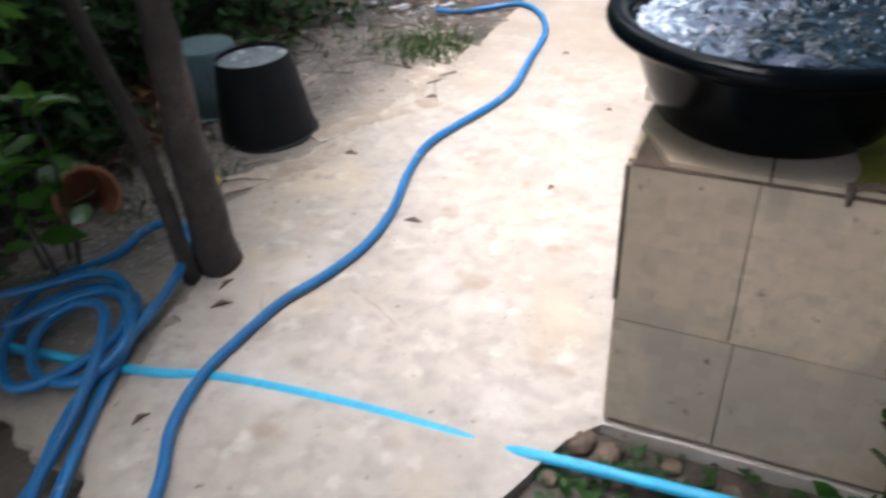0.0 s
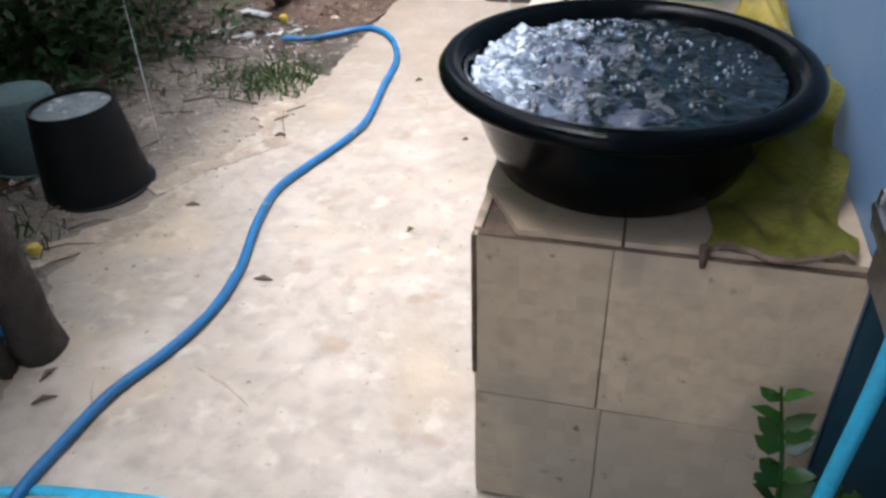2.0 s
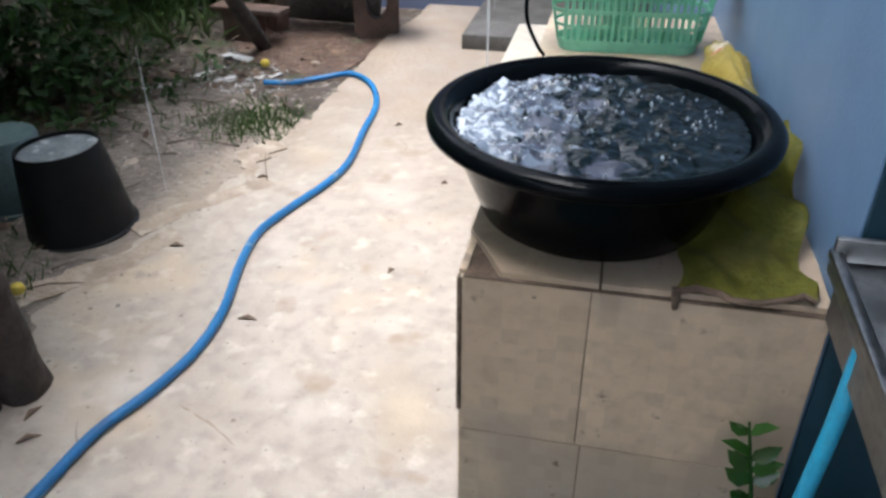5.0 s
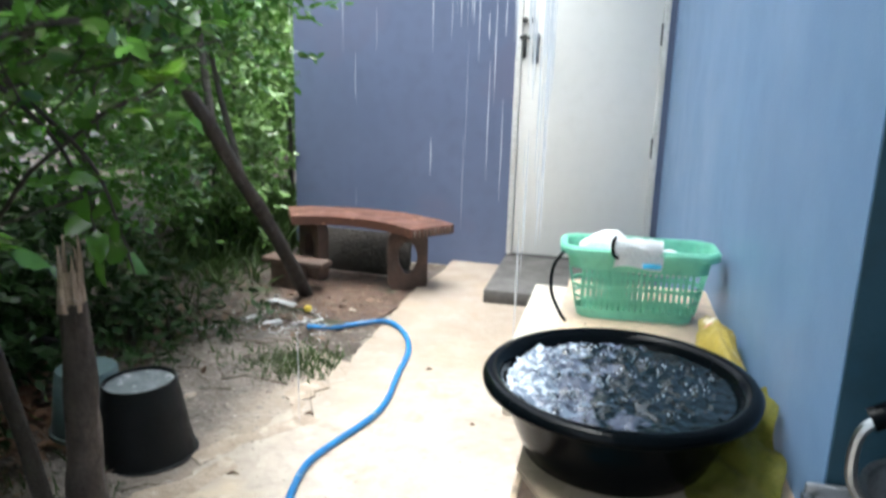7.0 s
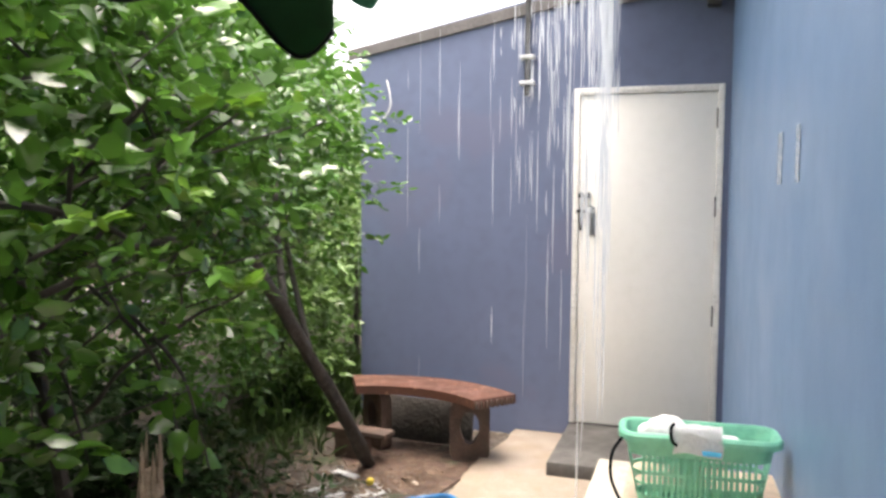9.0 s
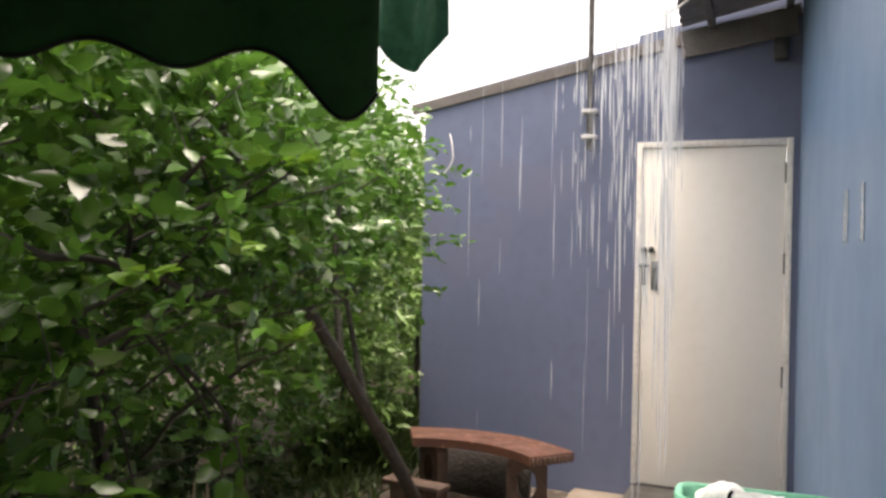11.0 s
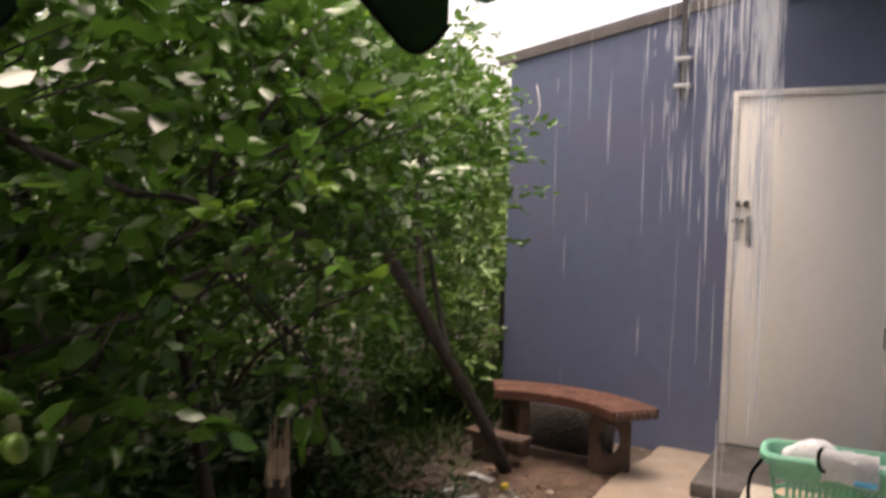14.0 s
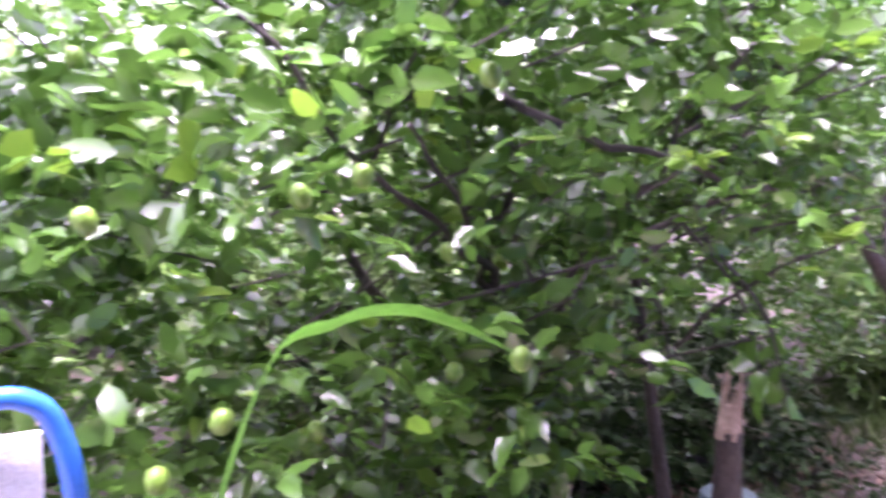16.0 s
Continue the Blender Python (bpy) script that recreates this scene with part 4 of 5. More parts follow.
# ---- dish, pole, wires ----
def build_dish():
    d = thing("satellite_dish", "large mesh satellite dish on a wall-mounted pole", "dish")
    part("pole", tube([(-0.54, 4.5, 2.14), (-0.54, 4.5, 3.24)], 0.018, 12), M_iron, d)
    for z in (2.22, 2.38):
        part("clamp", box(-0.585, -0.495, 4.465, 4.538, z - 0.012, z + 0.012, 0.003), M_wire, d)
    part("mount", tube([(-0.54, 4.5, 3.17), (-0.60, 4.54, 3.22), (-0.70, 4.58, 3.225)], 0.014, 10), M_iron, d)
    R = 0.70
    m = look((-0.80, 4.62, 3.22), (-0.80 - 0.13, 4.62 - 0.30, 3.22 + 0.94))
    m = m @ pose(0, 0, 0, 180)
    bowl = lambda r: 0.16 * (r / R) ** 2
    def ring(r, t):
        return tube([m @ Vector((r * math.cos(2 * math.pi * k / 40), r * math.sin(2 * math.pi * k / 40), bowl(r))) for k in range(41)], t, 6)
    for r, t in ((R, 0.012), (0.54, 0.006), (0.28, 0.006)):
        part("ring", ring(r, t), M_dish, d)
    for k in range(12):
        a = math.pi * 2 * k / 12
        part("rib", tube([m @ Vector((r * math.cos(a), r * math.sin(a), bowl(r))) for r in (0.06, 0.28, 0.54, R)], 0.006, 6), M_dish, d)
    bm = bmesh.new()
    for k in range(60):
        a = math.pi * 2 * k / 60
        tube([m @ Vector((r * math.cos(a), r * math.sin(a), bowl(r))) for r in (0.1, 0.3, 0.55, R)], 0.0015, 3, bm)
    for k in range(26):
        r = 0.1 + 0.6 * k / 26
        tube([m @ Vector((r * math.cos(2 * math.pi * j / 30), r * math.sin(2 * math.pi * j / 30), bowl(r))) for j in range(31)], 0.0015, 3, bm)
    part("mesh_panel", bm, M_dish, d)
    for a in (0.4, 2.5, 4.6):
        part("feed_strut", tube([m @ Vector((0.68 * math.cos(a), 0.68 * math.sin(a), 0.15)), m @ Vector((0, 0, 0.58))], 0.005, 6), M_dish, d)
    part("feed_horn", tube([m @ Vector((0, 0, 0.55)), m @ Vector((0, 0, 0.63))], 0.03, 14), M_dish, d)


build_dish()
thing("cable", "white cable hanging from the roof edge to the dish", "cable",
      tube(smooth_line([(0.62, 2.05, 2.95), (0.55, 2.4, 2.8), (0.42, 2.75, 2.68), (0.22, 3.2, 2.66), (0.03, 3.75, 2.74), (-0.2, 4.2, 2.85), (-0.5, 4.46, 3.1)], 8), 0.006, 8), M_wire)
thing("cable", "short loose white wire end curling from the wall", "cable",
      tube(smooth_line([(-1.50, 4.53, 2.28), (-1.47, 4.5, 2.2), (-1.46, 4.49, 2.1), (-1.5, 4.49, 2.03), (-1.54, 4.5, 2.0)], 8), 0.005, 6), M_wire)
thing("wall_bracket", "dark rusty roof bracket at the wall corner", "bracket", box(0.52, 0.60, 4.44, 4.538, 2.62, 2.74, 0.01), M_iron)


# ---- green awning ----
def scallop(s):
    """Drop of the valance at s along its side; the free corner hangs lowest."""
    return 0.142 + 0.016 * math.cos(2 * math.pi * (s - 0.075) / 0.245) + 0.075 * math.exp(-((s - 0.045) / 0.07) ** 2)


def corner_flap():
    """Loose cloth that hangs folded at the free corner, with a rounded lower end."""
    bm = bmesh.new()
    rows = []
    for j in range(29):
        v = j / 28
        row = []
        for i in range(15):
            u = i / 14
            low = 1.812 + 0.085 * abs(2 * u - 1.12) ** 2.2
            fold = 0.012 * math.sin(u * 11 + v * 2) * (0.4 + v) + 0.006 * noise.noise(Vector((u * 5, v * 9, 3)))
            z = 2.27 + (low - 2.27) * v
            row.append(bm.verts.new((-0.128 + 0.146 * u + 0.012 * v * (1 - u), 0.80 + 0.045 * u + fold, z)))
        rows.append(row)
    for a, b in zip(rows, rows[1:]):
        for i in range(14):
            bm.faces.new((a[i], a[i + 1], b[i + 1], b[i]))
    bmesh.ops.solidify(bm, geom=bm.faces[:], thickness=0.002)
    return bm


def build_awning():
    p = thing("awning", "dark green canvas awning with a scalloped valance", "awning")
    c = Vector((-0.075, 0.77, 0))
    ea, eb = Vector((-0.835, -0.55, 0)), Vector((0.495, -0.869, 0))
    SA, SB, z = 0.68, 1.35, 1.95
    corners = [c, c + ea * SA, c + ea * SA + eb * SB, c + eb * SB]
    apex = c + (ea * SA + eb * SB) / 2 + Vector((0, 0, 2.42))
    for k in range(4):
        S = SA if k % 2 == 0 else SB
        a, b = corners[k] + Vector((0, 0, z)), corners[(k + 1) % 4] + Vector((0, 0, z))
        bm = bmesh.new()
        n, q = 24, 10
        rows = []
        for j in range(q + 1):
            row = []
            for i in range(n + 1):
                e = a.lerp(b, i / n)
                v = e.lerp(apex, j / q)
                v.z -= 0.05 * math.sin(math.pi * i / n) * math.sin(math.pi * j / q)
                row.append(bm.verts.new(v))
            rows.append(row)
        for r0, r1 in zip(rows, rows[1:]):
            for i in range(n):
                bm.faces.new((r0[i], r0[i + 1], r1[i + 1], r1[i]))
        bmesh.ops.remove_doubles(bm, verts=bm.verts[:], dist=0.0005)
        part("panel", bm, M_canopy, p, angle=80)
        if k == 3:
            continue
        bm = bmesh.new()
        n = 120
        out = (a + b) / 2 - apex
        out.z = 0
        out.normalize()
        rows = []
        for j in range(7):
            row = []
            for i in range(n + 1):
                s = i / n * S
                drop = scallop(s)
                v = a.lerp(b, i / n) + out * (0.012 * math.sin(s * 23) * j / 6) - Vector((0, 0, drop * j / 6))
                row.append(bm.verts.new(v))
            rows.append(row)
        for r0, r1 in zip(rows, rows[1:]):
            for i in range(n):
                bm.faces.new((r0[i], r0[i + 1], r1[i + 1], r1[i]))
        val = part("valance", bm, M_valance, p, angle=80)
        hem = [(corners[k].lerp(corners[(k + 1) % 4], i / n) + out * (0.012 * math.sin(i / n * S * 23)) + Vector((0, 0, z - scallop(S * i / n)))) for i in range(n + 1)]
        part("hem", tube(hem, 0.004, 6), M_black_dull, val, "dark stitched hem")
        if k:
            part("rib", tube([corners[k] + Vector((0, 0, z - 0.01)), apex - Vector((0, 0, 0.03))], 0.009, 8), M_iron, p)
    part("corner_flap", corner_flap(), M_canopy_lit, p, "wet loose corner flap, skylight put into its grey-green colour", angle=80)
    part("tie_cord", tube(smooth_line([(0.035, 0.83, 2.2), (0.03, 0.83, 2.1), (0.021, 0.828, 1.99), (0.02, 0.825, 1.96)], 5), 0.0025, 6), M_wire, p, "thin pale tie cord")
    part("hanger", tube([(apex.x, apex.y, 2.4), (0.62, apex.y, roof_z(0.62) - 0.01)], 0.012, 10), M_iron, p)
    part("hanger", tube([corners[3] + Vector((0, 0, z - 0.02)), corners[3] + Vector((0.05, 0, 3.02))], 0.012, 10), M_iron, p)


build_awning()


# ---- plants ----
rng = np.random.default_rng(7)


def wavy(line, amount):
    """Bend a branch out of true along its length."""
    return [p + Vector((noise.noise(p * 5), noise.noise(p * 5 + Vector((9, 2, 4))), noise.noise(p * 5 + Vector((3, 8, 1))))) * amount * min(1, i / 4) for i, p in enumerate(line)]


def lime_tree():
    t = thing("lime_tree", "dense glossy lime tree hung with green limes", "tree")
    stems = [[(-1.35, 0.75, -0.05), (-1.32, 0.8, 0.5), (-1.2, 0.72, 1.1), (-0.95, 0.6, 1.6)],
             [(-1.35, 0.75, -0.05), (-1.45, 0.95, 0.6), (-1.4, 1.3, 1.2), (-1.15, 1.6, 1.9)],
             [(-1.2, 0.7, -0.05), (-1.35, 0.6, 0.7), (-1.4, 0.3, 1.4), (-1.2, 0.0, 2.0)],
             [(-1.32, 0.8, 0.5), (-1.0, 0.9, 1.2), (-0.7, 0.85, 1.5), (-0.45, 0.75, 1.7)],
             [(-1.2, 0.72, 1.1), (-0.8, 0.4, 1.3), (-0.6, 0.15, 1.5)],
             [(-1.4, 1.3, 1.2), (-1.3, 1.8, 1.5), (-1.25, 2.3, 1.9)]]
    for i, s in enumerate(stems):
        line = wavy(smooth_line(s, 9), 0.05)
        part("trunk" if i < 3 else "limb", tube(line, (0.026, 0.007) if i < 3 else (0.009, 0.004), 9, bumpy=0.25), M_bark, t)
    blobs = [(-0.95, 0.95, 1.55, 0.62, 0.75, 0.62, 2.2), (-1.3, 1.7, 1.75, 0.72, 0.8, 0.8, 1.5), (-0.95, 0.05, 1.35, 0.46, 0.65, 0.72, 1.5),
             (-1.35, 0.3, 1.2, 0.7, 0.9, 0.9, 0.7), (-1.35, -0.7, 1.35, 0.6, 0.6, 0.9, 1.2), (-0.8, 0.4, 0.75, 0.32, 0.5, 0.35, 2.0), (-0.98, 0.6, 0.55, 0.35, 0.5, 0.35, 1.6), (-1.2, 0.9, 2.2, 0.7, 0.9, 0.45, 1.0)]
    tips = in_ellipsoids(rng, blobs, 3800)
    keep = tips[:, 0] < -0.34 - 0.18 * np.maximum(0, tips[:, 1] - 0.5) - 0.45 * np.maximum(0, 0.9 - tips[:, 2]) - 0.28 * np.maximum(0, 1.45 - tips[:, 2]) - 0.2 * (tips[:, 1] < 0.42)
    keep &= ~((tips[:, 0] > -1.1) & (tips[:, 1] > 1.05) & (tips[:, 2] < 1.3))
    keep &= ~((tips[:, 2] < 0.95) & (tips[:, 1] > -0.2 + 0.7075 * (0.488 - tips[:, 0])))
    gap = (tips[:, 0] > -1.15) & (tips[:, 1] > 0.1) & (tips[:, 1] < 0.85) & (tips[:, 2] > 1.1) & (tips[:, 2] < 1.75)
    keep &= ~(gap & (rng.random(len(tips)) < 0.5))
    keep &= ~((tips[:, 1] < 0.35) & (tips[:, 2] < 1.3) & (tips[:, 0] > -0.95) & (rng.random(len(tips)) < 0.65))
    tips = tips[keep]
    base, way, size = twig_leaves(rng, tips, 7, 0.16, 0.07)
    size = np.where(base[:, 1] > 0.75, size * 0.82, size)
    new_leaf = rng.random(len(base)) < 0.03
    crown = new("crown", leaves("crown", base[~new_leaf], way[~new_leaf], size[~new_leaf], 0.52, M_leaf, rng))
    crown.parent = t
    young = new("young_leaves", leaves("young_leaves", base[new_leaf], way[new_leaf], size[new_leaf] * 1.1, 0.5, M_leaf_young, rng))
    young.parent = t
    tagged(young, "bright yellow-green young leaves")
    for q in ((-0.5, 1.18, 1.70), (-0.5, 0.98, 1.494), (-0.5, 1.17, 1.285), (-0.46, 0.66, 1.45), (-0.75, 1.3, 1.75), (-0.7, 0.3, 1.75)):
        n = 9
        a = np.arange(n) * 2.4
        way = np.stack([np.cos(a), np.sin(a), rng.uniform(-0.1, 0.7, n)], 1)
        tuft = new("shoot_tuft", leaves("shoot_tuft", np.array([q] * n) + rng.normal(0, 0.006, (n, 3)), way, rng.uniform(0.045, 0.075, n), 0.48, M_leaf_young, rng, 0.8))
        tuft.parent = t
        root = Vector(q)
        part("limb", tube(wavy(smooth_line([root + Vector((-0.5, 0.05, -0.35)), root + Vector((-0.22, 0.0, -0.13)), root], 6), 0.03), (0.007, 0.003), 7), M_bark, t)
    hang = [((-0.60, 1.04, 1.02), 7), ((-0.56, 1.08, 0.98), 6), ((-0.82, 1.0, 0.98), 6)]
    for q, n in hang:
        root = Vector(q)
        line = smooth_line([root + Vector((-0.2, -0.05, 0.3)), root + Vector((-0.06, 0, 0.14)), root, root + Vector((0.02, 0.01, -0.1))], 6)
        part("limb", tube(line, (0.006, 0.002), 6), M_bark, t)
        base = np.array([tuple(line[int(len(line) * (0.45 + 0.54 * k / n))]) for k in range(n)])
        way = np.stack([rng.normal(0, 0.6, n), rng.normal(0, 0.5, n), rng.uniform(-1.0, -0.4, n)], 1)
        ob = new("leaf_spray", leaves("leaf_spray", base, way, rng.uniform(0.05, 0.078, n), 0.6, M_leaf, rng, 0.5, (0.4, -0.8, 0.4)))
        ob.parent = t
    for s in ([(-1.2, 0.3, 1.62), (-0.75, 0.5, 1.56), (-0.66, 0.75, 1.46), (-0.72, 1.02, 1.39), (-0.9, 1.3, 1.33)], [(-1.1, 0.6, 1.1), (-0.72, 1.0, 1.38), (-0.7, 1.35, 1.42), (-0.8, 1.7, 1.44)],
              [(-1.3, 0.9, 0.9), (-0.95, 0.55, 1.2), (-0.7, 0.1, 1.45), (-0.62, -0.2, 1.7)]):
        part("limb", tube(wavy(smooth_line(s, 9), 0.05), (0.011, 0.004), 8, bumpy=0.2), M_bark, t)
    tw = bmesh.new()
    for p in tips[:260]:
        q = Vector(p)
        tube([q, q + Vector((rng.normal(0, 0.1), rng.normal(0, 0.1), -0.12)), q + Vector((-0.25 + rng.normal(0, 0.08), rng.normal(0, 0.15), -0.25))], (0.0016, 0.004), 5, tw)
    tagged(part("twig_work", tw, M_bark, t), kind="stuff")
    fruit = mesh_of("lime", lathe([(0.002, -0.021), (0.010, -0.0185), (0.015, -0.011), (0.0172, 0.0), (0.015, 0.011), (0.0095, 0.017), (0.0035, 0.019), (0.001, 0.0195)], 16), M_lime)
    spots = [(-0.55, -0.06, 1.39), (-0.43, 0.19, 1.57), (-0.42, 0.25, 1.14), (-0.55, -0.27, 1.0), (-0.55, 0.04, 1.42), (-0.55, -0.35, 1.36), (-0.55, -0.18, 1.07)]
    for p in in_ellipsoids(rng, [(-0.95, 0.7, 1.4, 0.35, 0.6, 0.45), (-0.9, 0.1, 1.3, 0.26, 0.5, 0.5)], 20, 0.8):
        spots.append(tuple(p))
    for p in spots:
        part("lime", fruit, None, t, at=pose(*p, rng.uniform(-20, 20), rng.uniform(-20, 20)))


lime_tree()


def leaning_tree():
    t = thing("leaning_tree", "slender dark trunk leaning away under a leafy crown", "tree")
    line = smooth_line([(-1.25, 3.68, -0.06), (-1.215, 3.22, 0.4), (-1.17, 2.8, 0.75), (-1.11, 2.45, 1.02), (-1.05, 2.07, 1.3), (-1.03, 1.75, 1.6), (-1.1, 1.5, 2.1)], 7)
    part("trunk", tube(line, (0.038, 0.018), 12, bumpy=0.3), M_bark, t)
    for a, b in (((-1.11, 2.45, 1.02), (-1.35, 2.9, 1.9)), ((-1.05, 2.07, 1.3), (-1.5, 2.3, 2.0)), ((-1.17, 2.8, 0.75), (-1.6, 3.3, 1.7))):
        m = [(u + v) / 2 for u, v in zip(a, b)]
        part("limb", tube(smooth_line([a, (m[0] - 0.05, m[1], m[2] + 0.05), b], 6), (0.018, 0.007), 8), M_bark, t)
    # The last blob is extra crown, added to shade the undergrowth below.
    blobs = [(-1.75, 2.75, 1.75, 0.72, 0.72, 0.85), (-1.5, 3.1, 1.85, 0.5, 0.5, 0.6), (-1.4, 3.15, 1.25, 0.3, 0.35, 0.4), (-1.9, 3.0, 0.9, 0.5, 0.7, 0.5), (-2.3, 3.2, 2.0, 0.8, 0.8, 0.8), (-1.2, 3.05, 1.75, 0.28, 0.4, 0.5), (-1.95, 2.0, 2.3, 0.6, 0.9, 0.55)]
    tips = in_ellipsoids(rng, blobs, 1850)
    lim = -0.86 - 0.55 * np.maximum(0, tips[:, 2] - 2.1)
    tips = tips[(tips[:, 0] < lim - 0.08) & (tips[:, 2] > np.where(tips[:, 0] > -1.45, 1.15, 0.45))]
    base, way, size = twig_leaves(rng, tips, 8, 0.17, 0.055)
    crown = new("crown", leaves("crown", base, way, size, 0.5, M_leaf, rng))
    crown.parent = t
    tagged(crown, "dense wet green leaves")


leaning_tree()


def shrub(at, blobs, n, size, label, material=M_leaf_far, per=7):
    t = thing("shrub", label, "shrub", at=at)
    for k in range(3):
        b = blobs[k % len(blobs)]
        part("stem", tube([(b[0] * 0.3, b[1] * 0.3, -0.1), (b[0] * 0.7, b[1] * 0.7, b[2] * 0.6), (b[0], b[1], b[2])], (0.03, 0.01), 7), M_bark, t)
    tips = in_ellipsoids(rng, blobs, n)
    tips = tips[tips[:, 2] > 0.03]
    base, way, sz = twig_leaves(rng, tips, per, size * 2.2, size)
    crown = new("crown", leaves("crown", base, way, sz, 0.45, material, rng))
    crown.parent = t
    return t


shrub((-2.7, 1.0, 0), [(0, 0, 1.1, 0.6, 1.6, 1.15), (-0.5, -0.4, 1.5, 0.9, 1.4, 1.0)], 1900, 0.085, "thick green undergrowth behind the lime tree")
shrub((-2.15, 2.0, 0), [(0, 0, 0.4, 0.4, 1.0, 0.5), (0.3, -1.2, 0.45, 0.4, 0.7, 0.5), (0.25, 0.5, 0.2, 0.3, 0.7, 0.25)], 1150, 0.075, "dense undergrowth beneath the lime tree, leaves darkened for shade", M_leaf_shade)
shrub((-2.1, 4.2, 0), [(0, 0, 0.7, 0.35, 0.5, 0.75)], 420, 0.075, "bright green bush beside the end wall")
shrub((-2.9, 4.0, 0), [(0, 0, 1.1, 0.7, 1.5, 1.2), (-0.4, 0.6, 2.0, 1.1, 1.4, 1.1)], 1400, 0.09, "bright leafy bushes at the garden edge")
shrub((-2.2, 5.6, 0), [(0, 0, 0.9, 0.6, 0.8, 0.9), (-0.9, 0.5, 1.4, 1.0, 1.0, 1.3)], 900, 0.09, "fresh green bushes beside the end wall")
shrub((-2.6, -1.9, 0), [(0, 0, 1.0, 0.7, 1.3, 1.0), (-0.6, 0.3, 1.5, 0.9, 1.3, 0.8)], 1300, 0.085, "green bushes along the yard")
shrub((-5.5, 2.0, 0), [(0, 0, 1.2, 1.2, 3.5, 1.3), (-0.5, 2.5, 1.5, 1.3, 2.5, 1.4), (0, -3.0, 1.2, 1.2, 2.5, 1.3)], 2600, 0.17, "tall hazy trees closing the yard")
shrub((-4.5, 8.0, 0), [(0, 0, 1.6, 1.8, 1.5, 1.7), (1.6, 0.8, 1.2, 1.2, 1.0, 1.3)], 1400, 0.17, "far leafy trees beyond the house")
shrub((-1.55, 2.75, 0), [(0, 0, 0.1, 0.4, 0.5, 0.14), (-0.6, -0.5, 0.15, 0.4, 0.6, 0.2)], 130, 0.05, "low weeds under the bushes, leaves darkened for shade", M_leaf_shade)


# Bush added to fill the dark hollow with shade-coloured leaves.
shrub((-1.72, 1.35, 0), [(0, 0, 0.35, 0.3, 0.5, 0.42)], 420, 0.07, "added broad-leaved bush behind the stump, shade in its leaf colour", M_leaf_shade)


def grass_patch(name, label, cx, cy, rx, ry, n, h):
    c = rng.normal(size=(n, 2)) * 0.5
    base = np.stack([cx + c[:, 0] * rx, cy + c[:, 1] * ry, np.full(n, 0.0)], 1)
    base[:, 2] = [max(ground_z(x, y), -0.012) for x, y, _ in base]
    base = base[base[:, 0] < np.where(base[:, 1] > 2.3, -0.7, -0.97)]
    n = len(base)
    way = rng.normal(size=(n, 3)) * 0.55 + np.array((0, 0, 0.8))
    me = leaves(name, base, way, h * rng.uniform(0.5, 1.3, n), 0.09, M_grass, rng, 0.1)
    return tagged(new(name, me), label, "grass", kind="stuff")


grass_patch("grass", "short wet grass at the path edge", -0.86, 2.68, 0.26, 0.2, 1100, 0.045)
grass_patch("grass", "rough grass under the bushes", -1.8, 2.6, 0.5, 0.9, 700, 0.08)
grass_patch("grass", "sparse grass by the stump", -1.1, 1.4, 0.35, 0.3, 250, 0.06)
grass_patch("grass", "grass at the garden edge", -2.0, 3.9, 0.45, 0.6, 900, 0.13)
grass_patch("grass", "fresh grass beside the end wall", -2.1, 4.7, 0.35, 0.6, 1200, 0.3)


def litter(name, label, material, cx, cy, rx, ry, n, size, width=0.45):
    c = rng.normal(size=(n, 2)) * 0.5
    base = np.stack([cx + c[:, 0] * rx, cy + c[:, 1] * ry, np.zeros(n)], 1)
    base[:, 2] = [ground_z(x, y) + 0.006 + rng.uniform(0, 0.012) for x, y, _ in base]
    way = rng.normal(size=(n, 3)) * np.array((1, 1, 0.12))
    return tagged(new(name, leaves(name, base, way, size * rng.uniform(0.5, 1.4, n), width, material, rng, 2.0)), label, "litter", kind="stuff")


litter("leaf_litter", "brown fallen leaves on the soil", M_dry, -1.5, 1.5, 0.5, 0.5, 420, 0.05)
litter("leaf_litter", "brown fallen leaves under the bushes", M_dry, -1.6, 2.9, 0.7, 0.9, 500, 0.055)
litter("leaf_litter", "reddish leaf mulch near the bench", M_dry, -1.0, 3.55, 0.4, 0.4, 1100, 0.022)
litter("plastic_scraps", "white plastic scraps and strips on the soil", M_white_scrap, -1.18, 3.1, 0.34, 0.36, 170, 0.045, 0.13)
litter("leaf_litter", "heap of large russet dead leaves", M_russet, -1.8, 1.8, 0.3, 0.35, 260, 0.11, 0.5)


